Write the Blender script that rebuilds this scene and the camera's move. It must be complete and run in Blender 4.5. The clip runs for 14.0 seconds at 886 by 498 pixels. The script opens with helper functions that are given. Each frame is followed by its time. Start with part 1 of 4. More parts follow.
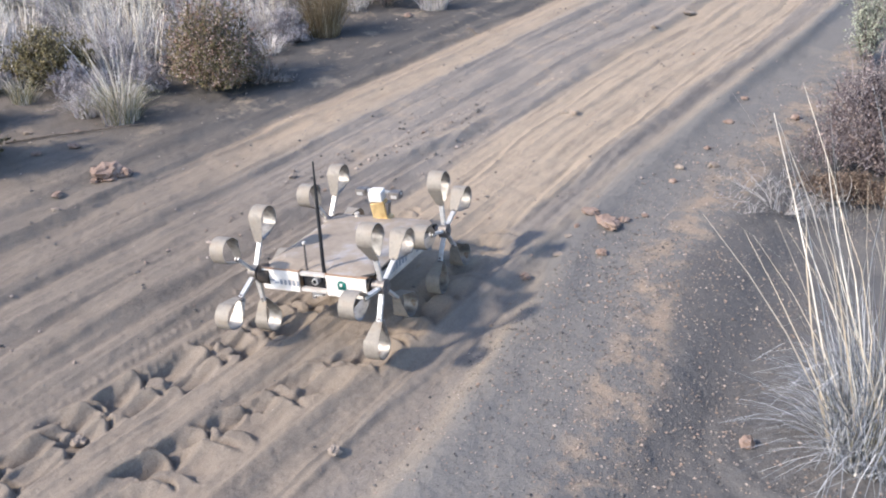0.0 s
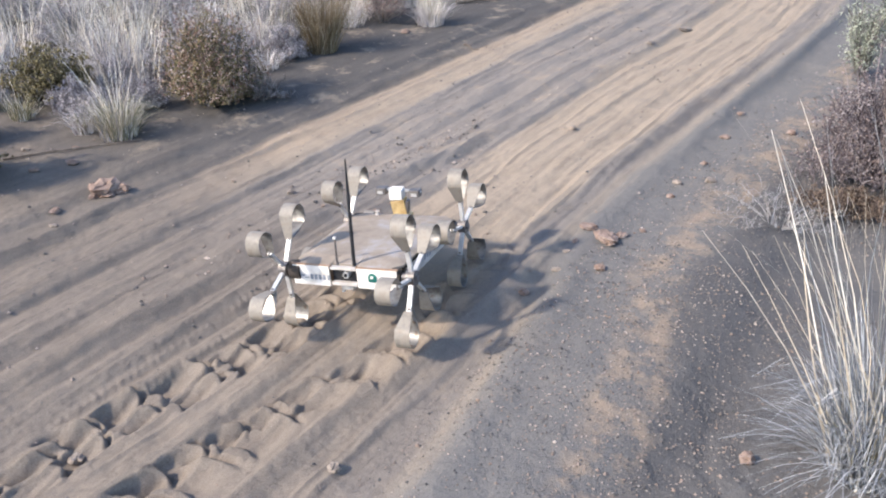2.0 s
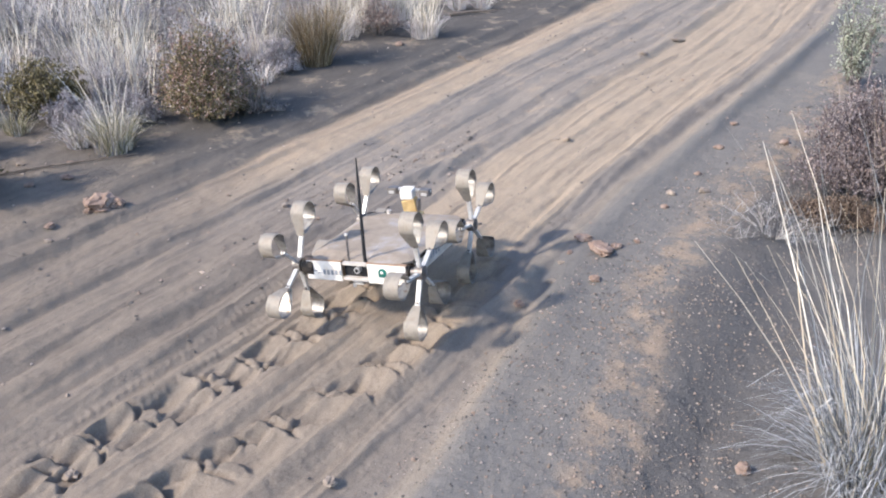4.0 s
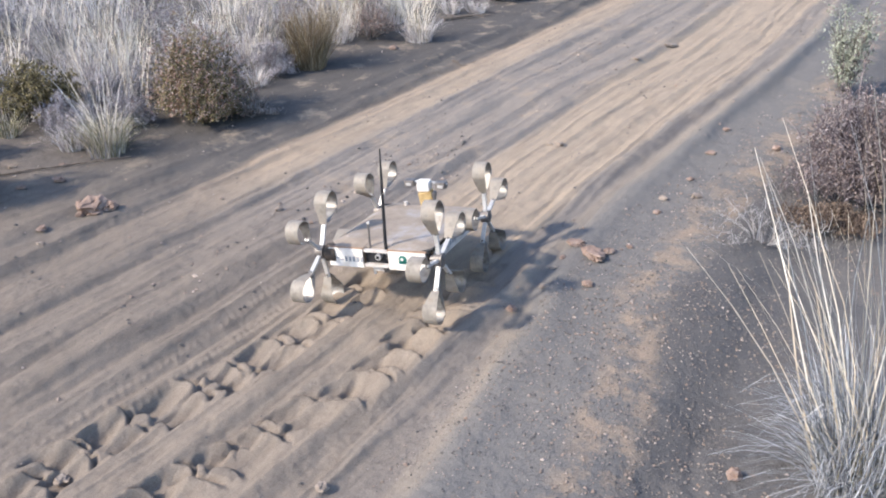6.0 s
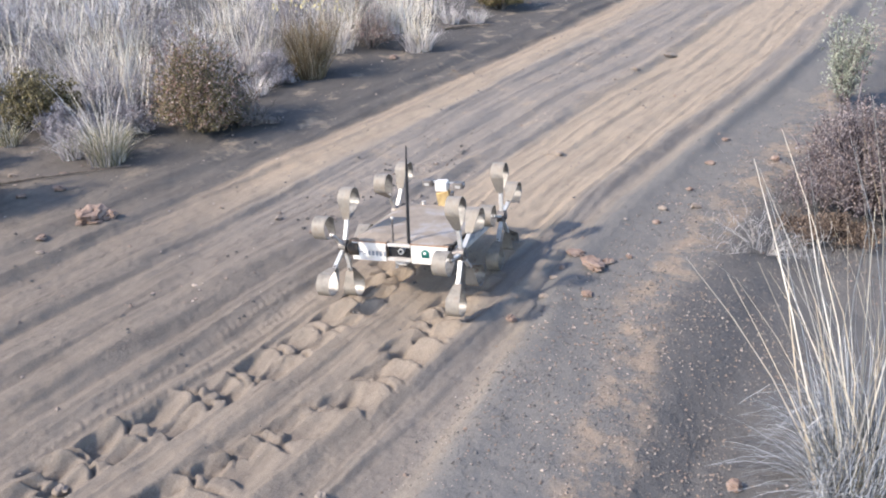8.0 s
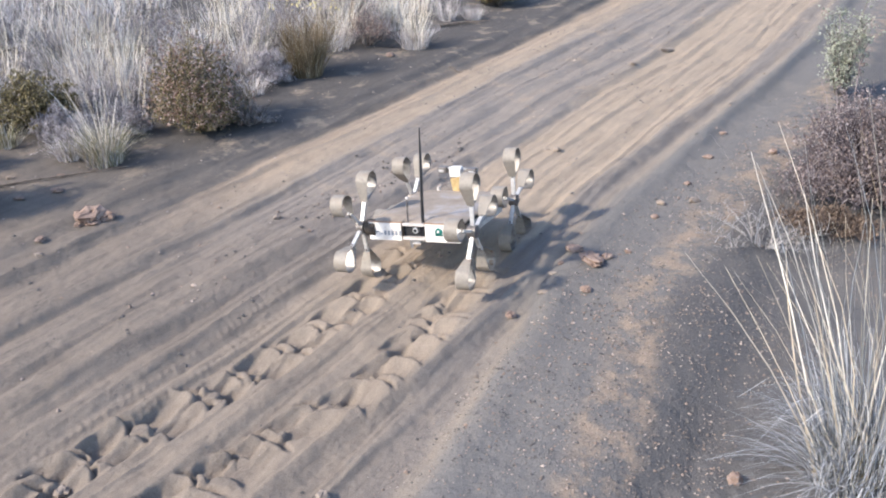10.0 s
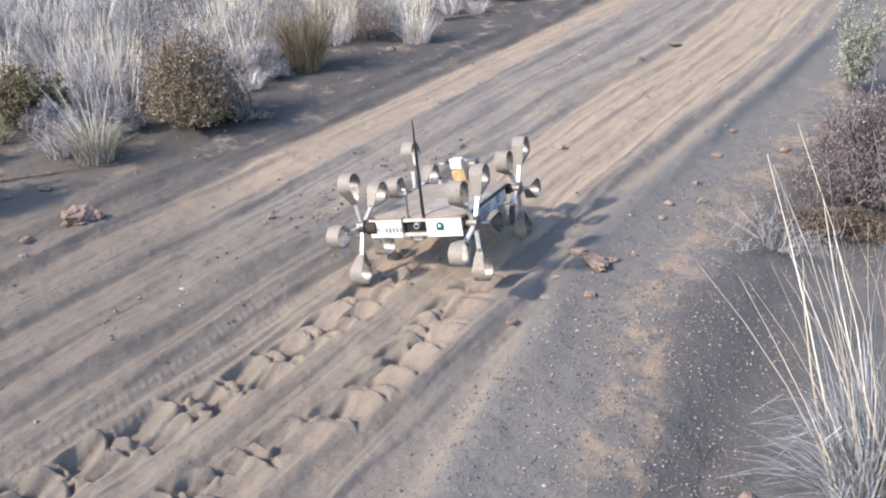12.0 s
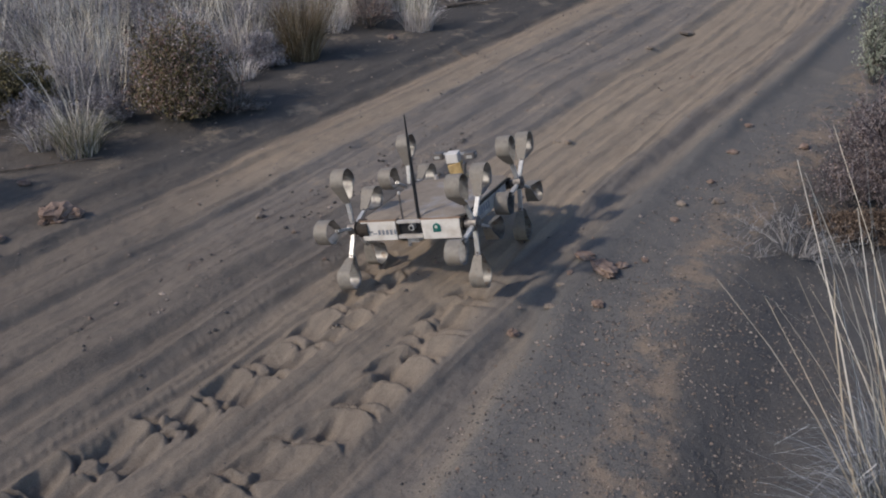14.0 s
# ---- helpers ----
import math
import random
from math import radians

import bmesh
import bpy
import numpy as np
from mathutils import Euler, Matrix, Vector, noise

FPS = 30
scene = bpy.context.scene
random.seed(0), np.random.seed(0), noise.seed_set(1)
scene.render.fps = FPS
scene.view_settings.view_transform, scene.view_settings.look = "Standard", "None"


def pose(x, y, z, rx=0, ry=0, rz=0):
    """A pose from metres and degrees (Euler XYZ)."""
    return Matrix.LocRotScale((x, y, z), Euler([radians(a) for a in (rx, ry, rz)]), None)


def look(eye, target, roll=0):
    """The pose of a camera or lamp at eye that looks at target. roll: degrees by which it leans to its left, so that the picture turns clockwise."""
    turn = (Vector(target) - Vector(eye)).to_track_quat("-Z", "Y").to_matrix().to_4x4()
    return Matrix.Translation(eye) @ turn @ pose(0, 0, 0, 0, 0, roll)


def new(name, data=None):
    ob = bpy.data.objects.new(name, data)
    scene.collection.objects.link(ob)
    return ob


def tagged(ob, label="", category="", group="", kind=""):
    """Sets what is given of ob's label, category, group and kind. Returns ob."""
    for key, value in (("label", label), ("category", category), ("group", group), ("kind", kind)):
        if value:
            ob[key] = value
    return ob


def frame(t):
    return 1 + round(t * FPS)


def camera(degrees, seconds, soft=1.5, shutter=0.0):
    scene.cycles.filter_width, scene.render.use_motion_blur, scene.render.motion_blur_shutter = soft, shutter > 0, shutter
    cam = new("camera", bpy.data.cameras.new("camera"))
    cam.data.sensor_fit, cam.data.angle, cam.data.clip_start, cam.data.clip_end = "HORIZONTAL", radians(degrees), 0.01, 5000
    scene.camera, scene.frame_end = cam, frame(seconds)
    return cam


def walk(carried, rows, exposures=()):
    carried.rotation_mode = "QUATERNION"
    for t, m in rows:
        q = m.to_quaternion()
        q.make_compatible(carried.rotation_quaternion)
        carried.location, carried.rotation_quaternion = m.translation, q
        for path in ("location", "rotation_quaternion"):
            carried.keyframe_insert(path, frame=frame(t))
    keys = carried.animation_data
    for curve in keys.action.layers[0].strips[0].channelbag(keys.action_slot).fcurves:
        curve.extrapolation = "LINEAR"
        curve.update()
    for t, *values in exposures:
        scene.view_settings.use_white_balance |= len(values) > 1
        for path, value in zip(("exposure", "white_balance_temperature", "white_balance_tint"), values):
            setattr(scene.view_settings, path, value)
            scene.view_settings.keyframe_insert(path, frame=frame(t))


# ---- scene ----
cam = camera(56, 14.0, soft=2.0)
PATH = [
    (0, look((0.002, 0.005, 1.480), (-0.057, 3.764, 0.112), 0.22)),
    (0.5, look((-0.006, 0.007, 1.482), (-0.080, 3.764, 0.111), 0.08)),
    (1, look((-0.005, 0.005, 1.483), (-0.088, 3.764, 0.118), 0.03)),
    (1.5, look((-0.010, 0.008, 1.484), (-0.072, 3.780, 0.155), 0.02)),
    (2, look((-0.009, 0.004, 1.486), (-0.051, 3.786, 0.184), 0.20)),
    (2.5, look((-0.006, 0.003, 1.494), (-0.048, 3.787, 0.200), -0.07)),
    (3, look((-0.001, 0.004, 1.492), (-0.047, 3.792, 0.209), -0.51)),
    (5.5, look((0.000, -0.003, 1.509), (0.011, 3.803, 0.278), 0.47)),
    (6, look((-0.000, 0.000, 1.508), (0.007, 3.803, 0.266), 0.22)),
    (6.5, look((0.000, 0.000, 1.500), (0.000, 3.804, 0.264), -0.00)),
    (7, look((-0.005, -0.000, 1.507), (0.004, 3.805, 0.275), -0.09)),
    (7.5, look((-0.001, -0.005, 1.506), (0.009, 3.808, 0.298), 0.18)),
    (8, look((-0.003, -0.000, 1.515), (0.008, 3.814, 0.312), 0.34)),
    (10.5, look((0.002, -0.001, 1.514), (0.016, 3.809, 0.297), -0.41)),
    (11, look((-0.001, 0.056, 1.501), (0.022, 3.867, 0.286), -0.25)),
    (11.5, look((0.015, 0.123, 1.503), (0.023, 3.929, 0.271), -0.20)),
    (12, look((0.035, 0.181, 1.502), (0.025, 3.984, 0.260), -0.27)),
    (12.5, look((0.054, 0.269, 1.490), (0.030, 4.068, 0.237), -0.37)),
    (13, look((0.058, 0.346, 1.487), (0.031, 4.140, 0.221), -0.29)),
    (13.5, look((0.069, 0.412, 1.495), (0.033, 4.199, 0.208), -0.21)),
    (14, look((0.073, 0.471, 1.493), (0.037, 4.255, 0.194), -0.04)),
]
EXPOSURES = ((0, 1.69), (13.55, 1.69), (13.75, 1.34), (14.0, 0.27))
walk(cam, PATH, EXPOSURES)

# ---- world and sun ----
SUN_ELEVATION, SUN_AZIMUTH = 33.0, -116.0
world = bpy.data.worlds.new("sky")
scene.world = world
world.use_nodes = True
wn = world.node_tree.nodes
sky = wn.new("ShaderNodeTexSky")
sky.sky_type = "NISHITA"
sky.sun_disc = False
sky.sun_elevation = radians(SUN_ELEVATION)
sky.sun_rotation = radians(SUN_AZIMUTH)
sky.altitude = 2500
sky.dust_density = 5.0
wn["Background"].inputs["Strength"].default_value = 0.15
world.node_tree.links.new(sky.outputs["Color"], wn["Background"].inputs["Color"])
sun = new("sun", bpy.data.lights.new("sun", "SUN"))
sun.data.energy, sun.data.angle, sun.data.color = 2.12, radians(3.2), (1.0, 0.892, 0.760)
_a, _e = radians(SUN_AZIMUTH), radians(SUN_ELEVATION)
sun.matrix_world = look((40 * math.sin(_a) * math.cos(_e), 40 * math.cos(_a) * math.cos(_e), 40 * math.sin(_e)), (0, 0, 0))

# ---- materials ----
class Nodes:
    """A small builder for one material."""
    def __init__(self, name, rough=0.9, metal=0.0):
        self.m = bpy.data.materials.new(name)
        self.m.use_nodes = True
        self.t = self.m.node_tree
        self.b = self.t.nodes["Principled BSDF"]
        self.b.inputs["Roughness"].default_value = rough
        self.b.inputs["Metallic"].default_value = metal
        self.b.inputs["Specular IOR Level"].default_value = 0.25
        self.c = self.t.nodes.new("ShaderNodeTexCoord").outputs["Object"]

    def link(self, a, b):
        self.t.links.new(a, b)

    def noise(self, scale, detail=4.0, rough=0.6, vector=None):
        n = self.t.nodes.new("ShaderNodeTexNoise")
        n.inputs["Scale"].default_value, n.inputs["Detail"].default_value, n.inputs["Roughness"].default_value = scale, detail, rough
        self.link(vector or self.c, n.inputs["Vector"])
        return n.outputs["Fac"]

    def ramp(self, fac, stops):
        n = self.t.nodes.new("ShaderNodeValToRGB")
        e = n.color_ramp.elements
        while len(e) < len(stops):
            e.new(0.5)
        for k, (at, col) in zip(e, stops):
            k.position = at
            k.color = (*col, 1) if len(col) == 3 else col
        self.link(fac, n.inputs["Fac"])
        return n.outputs["Color"]

    def mix(self, fac, a, b, mode="MIX"):
        n = self.t.nodes.new("ShaderNodeMix")
        n.data_type, n.blend_type = "RGBA", mode
        for value, slot in ((fac, 0), (a, 6), (b, 7)):
            if isinstance(value, (int, float)):
                n.inputs[slot].default_value = value
            elif isinstance(value, tuple):
                n.inputs[slot].default_value = (*value, 1)
            else:
                self.link(value, n.inputs[slot])
        return n.outputs[2]

    def math(self, op, a, b=0.0):
        n = self.t.nodes.new("ShaderNodeMath")
        n.operation = op
        for value, slot in ((a, 0), (b, 1)):
            if isinstance(value, (int, float)):
                n.inputs[slot].default_value = value
            else:
                self.link(value, n.inputs[slot])
        return n.outputs[0]

    def bump(self, height, strength, distance):
        n = self.t.nodes.new("ShaderNodeBump")
        n.inputs["Strength"].default_value, n.inputs["Distance"].default_value = strength, distance
        self.link(height, n.inputs["Height"])
        self.link(n.outputs["Normal"], self.b.inputs["Normal"])

    def color(self, out):
        self.link(out, self.b.inputs["Base Color"])
        return self.m

    def island(self):
        return self.t.nodes.new("ShaderNodeNewGeometry").outputs["Random Per Island"]

    def each(self):
        return self.t.nodes.new("ShaderNodeObjectInfo").outputs["Random"]


ROAD = radians(33.4)          # the track runs this far to the right of +y
RC, RS = math.cos(ROAD), math.sin(ROAD)


def ground_material():
    k = Nodes("track_sand", 0.95)
    k.b.inputs["Specular IOR Level"].default_value = 0.1
    mp = k.t.nodes.new("ShaderNodeMapping")
    mp.inputs["Rotation"].default_value = (0, 0, ROAD)
    k.link(k.c, mp.inputs["Vector"])
    sep = k.t.nodes.new("ShaderNodeSeparateXYZ")
    k.link(mp.outputs["Vector"], sep.inputs[0])
    stretch = k.t.nodes.new("ShaderNodeMapping")
    stretch.inputs["Scale"].default_value = (1, 0.16, 1)
    k.link(mp.outputs["Vector"], stretch.inputs["Vector"])
    wob = k.math("MULTIPLY", k.math("SUBTRACT", k.noise(0.9, 3.0, 0.5, stretch.outputs["Vector"]), 0.5), 0.24)
    fine = k.math("MULTIPLY", k.math("SUBTRACT", k.noise(6.0, 4.0, 0.6, stretch.outputs["Vector"]), 0.5), 0.30)

    def clamp(value):
        return k.math("MINIMUM", k.math("MAXIMUM", value, 0.0), 1.0)

    # the bank's edge swings away from the track where it comes nearest, and towards it farther on
    spur = k.math("MULTIPLY", k.math("MAXIMUM", k.math("SUBTRACT", 3.1, sep.outputs[1]), 0.0), -0.12)
    spur = k.math("ADD", spur, k.math("MULTIPLY", clamp(k.math("MULTIPLY", k.math("SUBTRACT", sep.outputs[1], 3.2), 2.0)), 0.20))
    spur = k.math("ADD", spur, k.math("MULTIPLY", clamp(k.math("MULTIPLY", k.math("SUBTRACT", sep.outputs[1], 4.8), 0.33)), -0.12))
    spur = k.math("MULTIPLY", spur, clamp(k.math("ADD", sep.outputs[0], 3.0)))
    v = k.math("ADD", k.math("ADD", sep.outputs[0], spur), k.math("ADD", wob, fine))
    # across the track: cinder verge, tan rut, grey crown, tan rut, grey bank, dark gully
    fac = k.math("DIVIDE", k.math("ADD", v, 6.0), 8.0)
    tan, tan2, grey, cinder = (0.290, 0.228, 0.172), (0.287, 0.231, 0.178), (0.212, 0.184, 0.161), (0.088, 0.081, 0.077)
    bank = (0.146, 0.137, 0.130)
    def at(vv):
        return (vv + 6.0) / 8.0
    band = k.ramp(fac, [(at(-4.66), cinder), (at(-4.42), (0.115, 0.102, 0.093)), (at(-4.31), tan), (at(-4.02), tan2), (at(-3.86), grey), (at(-3.04), grey), (at(-2.90), tan2),
                        (at(-1.98), tan2), (at(-1.92), (0.185, 0.162, 0.143)), (at(-1.79), (0.175, 0.154, 0.138)), (at(-1.71), (0.225, 0.190, 0.156)), (at(-1.60), bank), (at(-1.07), bank), (at(-0.86), (0.106, 0.100, 0.097)), (at(-0.1), (0.108, 0.102, 0.099))])
    # patches of pale sand blown over the grey
    patch = k.ramp(k.noise(3.4, 6.0, 0.66), [(0.55, (0, 0, 0)), (0.68, (0.75, 0.75, 0.75))])
    road_only = k.ramp(fac, [(at(-1.9), (1, 1, 1)), (at(-1.6), (0.18, 0.18, 0.18))])
    col = k.mix(k.mix(1.0, patch, road_only, "MULTIPLY"), band, tan2)
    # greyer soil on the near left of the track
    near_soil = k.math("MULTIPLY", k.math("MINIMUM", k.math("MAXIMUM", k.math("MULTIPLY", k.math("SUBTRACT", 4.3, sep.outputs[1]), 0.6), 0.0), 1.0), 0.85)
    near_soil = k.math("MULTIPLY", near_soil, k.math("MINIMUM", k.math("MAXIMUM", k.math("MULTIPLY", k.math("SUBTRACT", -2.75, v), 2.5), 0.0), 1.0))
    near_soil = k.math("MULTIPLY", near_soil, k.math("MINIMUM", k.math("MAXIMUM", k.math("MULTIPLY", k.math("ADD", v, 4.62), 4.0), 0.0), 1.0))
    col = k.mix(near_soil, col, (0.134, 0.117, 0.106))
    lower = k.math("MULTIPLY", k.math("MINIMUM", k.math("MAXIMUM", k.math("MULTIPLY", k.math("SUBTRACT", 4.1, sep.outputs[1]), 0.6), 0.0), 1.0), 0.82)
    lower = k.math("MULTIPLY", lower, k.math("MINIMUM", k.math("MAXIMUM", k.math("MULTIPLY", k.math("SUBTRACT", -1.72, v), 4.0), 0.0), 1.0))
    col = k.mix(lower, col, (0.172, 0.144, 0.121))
    # ochre sand showing through along the bank's brow
    brow = k.ramp(k.math("DIVIDE", k.math("ADD", v, 1.54), 1.0), [(0.28, (0, 0, 0)), (0.40, (1, 1, 1)), (0.56, (1, 1, 1)), (0.64, (0, 0, 0))])
    ochre = k.ramp(k.noise(6.5, 8.0, 0.72), [(0.46, (0, 0, 0)), (0.57, (0.85, 0.85, 0.85))])
    col = k.mix(k.mix(1.0, brow, ochre, "MULTIPLY"), col, (0.265, 0.205, 0.155))
    comb = k.t.nodes.new("ShaderNodeMapping")
    comb.inputs["Scale"].default_value = (1, 0.045, 1)
    k.link(mp.outputs["Vector"], comb.inputs["Vector"])
    lines = k.noise(15.0, 6.0, 0.68, comb.outputs["Vector"])
    streak = k.ramp(lines, [(0.36, (0.89, 0.88, 0.88)), (0.47, (0.98, 0.98, 0.98)), (0.62, (1.06, 1.055, 1.05))])
    col = k.mix(1.0, col, k.mix(road_only, (1.0, 1.0, 1.0), streak), "MULTIPLY")
    grain = k.ramp(k.noise(170.0, 3.0, 0.7), [(0.30, (0.76, 0.76, 0.76)), (0.50, (1.0, 1.0, 1.0)), (0.74, (1.24, 1.23, 1.22))])
    col = k.mix(1.0, col, grain, "MULTIPLY")
    h = k.math("ADD", k.noise(45.0, 5.0, 0.7), k.math("MULTIPLY", k.noise(220.0, 2.0, 0.6), 0.5))
    crisp = k.ramp(lines, [(0.40, (0, 0, 0)), (0.46, (0.8, 0.8, 0.8)), (0.60, (1, 1, 1))])
    groove = k.t.nodes.new("ShaderNodeBump")
    groove.inputs["Strength"].default_value, groove.inputs["Distance"].default_value = 0.26, 0.012
    k.link(k.math("MULTIPLY", crisp, road_only), groove.inputs["Height"])
    k.bump(h, 0.55, 0.012)
    k.link(groove.outputs["Normal"], k.t.nodes["Bump.001"].inputs["Normal"])
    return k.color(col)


def plain(name, stops, scale=20.0, rough=0.6, metal=0.0, bump=0.0, distance=0.002):
    k = Nodes(name, rough, metal)
    f = k.noise(scale, 5.0, 0.65)
    if bump:
        k.bump(k.noise(scale * 4, 3.0), bump, distance)
    return k.color(k.ramp(f, stops))


def per_piece(name, stops, rough=0.85, translucent=0.0):
    k = Nodes(name, rough)
    col = k.ramp(k.island(), stops)
    tone = k.ramp(k.noise(7.0, 3.0), [(0.3, (0.75, 0.75, 0.75)), (0.7, (1.15, 1.15, 1.15))])
    col = k.mix(1.0, col, tone, "MULTIPLY")
    if translucent:
        k.b.inputs["Specular IOR Level"].default_value = 0.15
    return k.color(col)


SAND = ground_material()
GRAVEL = per_piece("cinder_gravel", [(0.0, (0.07, 0.065, 0.065)), (0.45, (0.14, 0.128, 0.12)), (0.75, (0.23, 0.165, 0.13)), (1.0, (0.36, 0.30, 0.26))], 0.95)
ROCK = plain("reddish_rock", [(0.3, (0.15, 0.10, 0.08)), (0.55, (0.26, 0.187, 0.15)), (0.75, (0.34, 0.275, 0.235))], 14, 0.95, 0, 0.8, 0.01)
GREYROCK = plain("grey_rock", [(0.3, (0.16, 0.13, 0.11)), (0.7, (0.34, 0.28, 0.23))], 18, 0.95, 0, 0.8, 0.01)
STRAW = per_piece("dry_straw", [(0.0, (0.40, 0.335, 0.245)), (0.4, (0.62, 0.545, 0.43)), (0.8, (0.79, 0.72, 0.615)), (1.0, (0.86, 0.81, 0.735))], 0.7, 0.3)
PALE = per_piece("weathered_grass", [(0.0, (0.25, 0.22, 0.225)), (0.4, (0.50, 0.455, 0.445)), (0.8, (0.70, 0.64, 0.61)), (1.0, (0.85, 0.80, 0.76))], 0.75, 0.3)
OLIVE = per_piece("green_grass", [(0.0, (0.085, 0.085, 0.042)), (0.5, (0.20, 0.185, 0.10)), (1.0, (0.40, 0.36, 0.23))], 0.75, 0.3)
HAZE = per_piece("lavender_grey_leaf", [(0.0, (0.15, 0.135, 0.148)), (0.5, (0.30, 0.275, 0.295)), (1.0, (0.47, 0.44, 0.455))], 0.85)
TUSSOCK = per_piece("blue_grey_blade", [(0.0, (0.09, 0.095, 0.105)), (0.5, (0.26, 0.27, 0.295)), (0.9, (0.47, 0.475, 0.49)), (1.0, (0.66, 0.645, 0.62))], 0.75)
BLEACHED = per_piece("bleached_twig", [(0.0, (0.18, 0.165, 0.16)), (0.6, (0.32, 0.30, 0.29)), (1.0, (0.48, 0.46, 0.45))], 0.85)
STALK = per_piece("pale_stalk", [(0.0, (0.34, 0.28, 0.21)), (0.5, (0.53, 0.465, 0.37)), (1.0, (0.70, 0.65, 0.57))], 0.6, 0.3)
TWIG = per_piece("grey_twig", [(0.0, (0.09, 0.078, 0.07)), (0.6, (0.20, 0.175, 0.16)), (1.0, (0.38, 0.34, 0.32))], 0.9)
RUSTTWIG = per_piece("rust_twig", [(0.0, (0.055, 0.040, 0.034)), (0.6, (0.12, 0.086, 0.066)), (1.0, (0.26, 0.19, 0.14))], 0.9)
HEATH = per_piece("olive_leaf", [(0.0, (0.060, 0.050, 0.027)), (0.5, (0.145, 0.120, 0.062)), (1.0, (0.29, 0.24, 0.13))], 0.8, 0.3)
BLOOM = per_piece("faded_bloom", [(0.0, (0.22, 0.115, 0.09)), (0.5, (0.33, 0.21, 0.175)), (0.8, (0.46, 0.35, 0.305)), (1.0, (0.66, 0.57, 0.51))], 0.9)
PINKBLOOM = per_piece("pinkish_seed_head", [(0.0, (0.16, 0.115, 0.10)), (0.6, (0.26, 0.195, 0.175)), (1.0, (0.40, 0.325, 0.295))], 0.9)
BROOM = per_piece("broom_stem", [(0.0, (0.070, 0.050, 0.032)), (0.5, (0.165, 0.122, 0.075)), (1.0, (0.40, 0.31, 0.21))], 0.8, 0.3)
YELLOW = per_piece("yellow_tip", [(0.0, (0.50, 0.40, 0.17)), (1.0, (0.74, 0.64, 0.34))], 0.85)
SAGE = per_piece("sage_leaf", [(0.0, (0.14, 0.155, 0.115)), (0.5, (0.26, 0.275, 0.215)), (1.0, (0.38, 0.39, 0.32))], 0.8, 0.3)
PURPLETWIG = per_piece("purplish_twig", [(0.0, (0.055, 0.043, 0.046)), (0.6, (0.135, 0.108, 0.112)), (1.0, (0.31, 0.27, 0.27))], 0.9)
BARK = plain("bark", [(0.3, (0.09, 0.07, 0.055)), (0.7, (0.22, 0.18, 0.15))], 30, 0.95, 0, 0.6, 0.004)

DUSTYSTEEL = plain("sand_dusted_steel", [(0.32, (0.165, 0.146, 0.126)), (0.50, (0.245, 0.219, 0.190)), (0.68, (0.215, 0.177, 0.140))], 17, 0.62, 0.08, 0.25)
STEEL = plain("dusty_spring_steel", [(0.34, (0.13, 0.122, 0.115)), (0.48, (0.22, 0.21, 0.20)), (0.58, (0.27, 0.26, 0.25)), (0.68, (0.17, 0.132, 0.10))], 21, 0.50, 0.60, 0.2)
ALU = plain("brushed_aluminium", [(0.3, (0.36, 0.345, 0.33)), (0.7, (0.58, 0.57, 0.56))], 40, 0.42, 0.35, 0.1)
DECK = plain("sanded_deck", [(0.30, (0.195, 0.158, 0.126)), (0.52, (0.265, 0.218, 0.175)), (0.68, (0.31, 0.29, 0.282))], 7, 0.62, 0.0, 0.3, 0.004)
WHITE = plain("scuffed_white_panel", [(0.28, (0.46, 0.40, 0.34)), (0.55, (0.66, 0.62, 0.575))], 16, 0.55)
DUSTY = plain("dusty_panel", [(0.3, (0.30, 0.26, 0.23)), (0.7, (0.56, 0.53, 0.50))], 12, 0.6)
TRAY = plain("sand_brown_tray", [(0.3, (0.20, 0.15, 0.105)), (0.7, (0.31, 0.24, 0.17))], 14, 0.85)
COPPER = plain("copper_trim", [(0.3, (0.20, 0.12, 0.08)), (0.7, (0.36, 0.24, 0.16))], 25, 0.6, 0.2)
BLACK = plain("black_plastic", [(0.3, (0.012, 0.012, 0.014)), (0.7, (0.035, 0.035, 0.038))], 30, 0.5)
RUBBER = plain("dark_cable", [(0.3, (0.02, 0.017, 0.015)), (0.7, (0.07, 0.055, 0.045))], 30, 0.8)
GOLD = plain("gold_foil", [(0.3, (0.36, 0.23, 0.09)), (0.7, (0.66, 0.49, 0.25))], 26, 0.36, 0.6, 0.9, 0.006)
LENS = plain("lens_glass", [(0.3, (0.01, 0.012, 0.014)), (0.7, (0.03, 0.035, 0.04))], 20, 0.08)
TEAL = plain("teal_print", [(0.3, (0.01, 0.10, 0.09)), (0.7, (0.02, 0.16, 0.13))], 30, 0.5)
INK = plain("grey_print", [(0.3, (0.15, 0.16, 0.19)), (0.7, (0.26, 0.27, 0.30))], 30, 0.6)
BOLT = plain("dark_bolt", [(0.3, (0.10, 0.09, 0.085)), (0.7, (0.22, 0.2, 0.19))], 40, 0.5, 0.6)

# ---- building helpers ----
def mesh_object(name, bm, material, parent=None):
    me = bpy.data.meshes.new(name)
    bm.to_mesh(me)
    bm.free()
    me.materials.append(material)
    ob = new(name, me)
    ob.parent = parent
    return ob


def part(name, bm, material, parent, label=""):
    ob = mesh_object(name, bm, material, parent)
    return tagged(ob, label) if label else ob


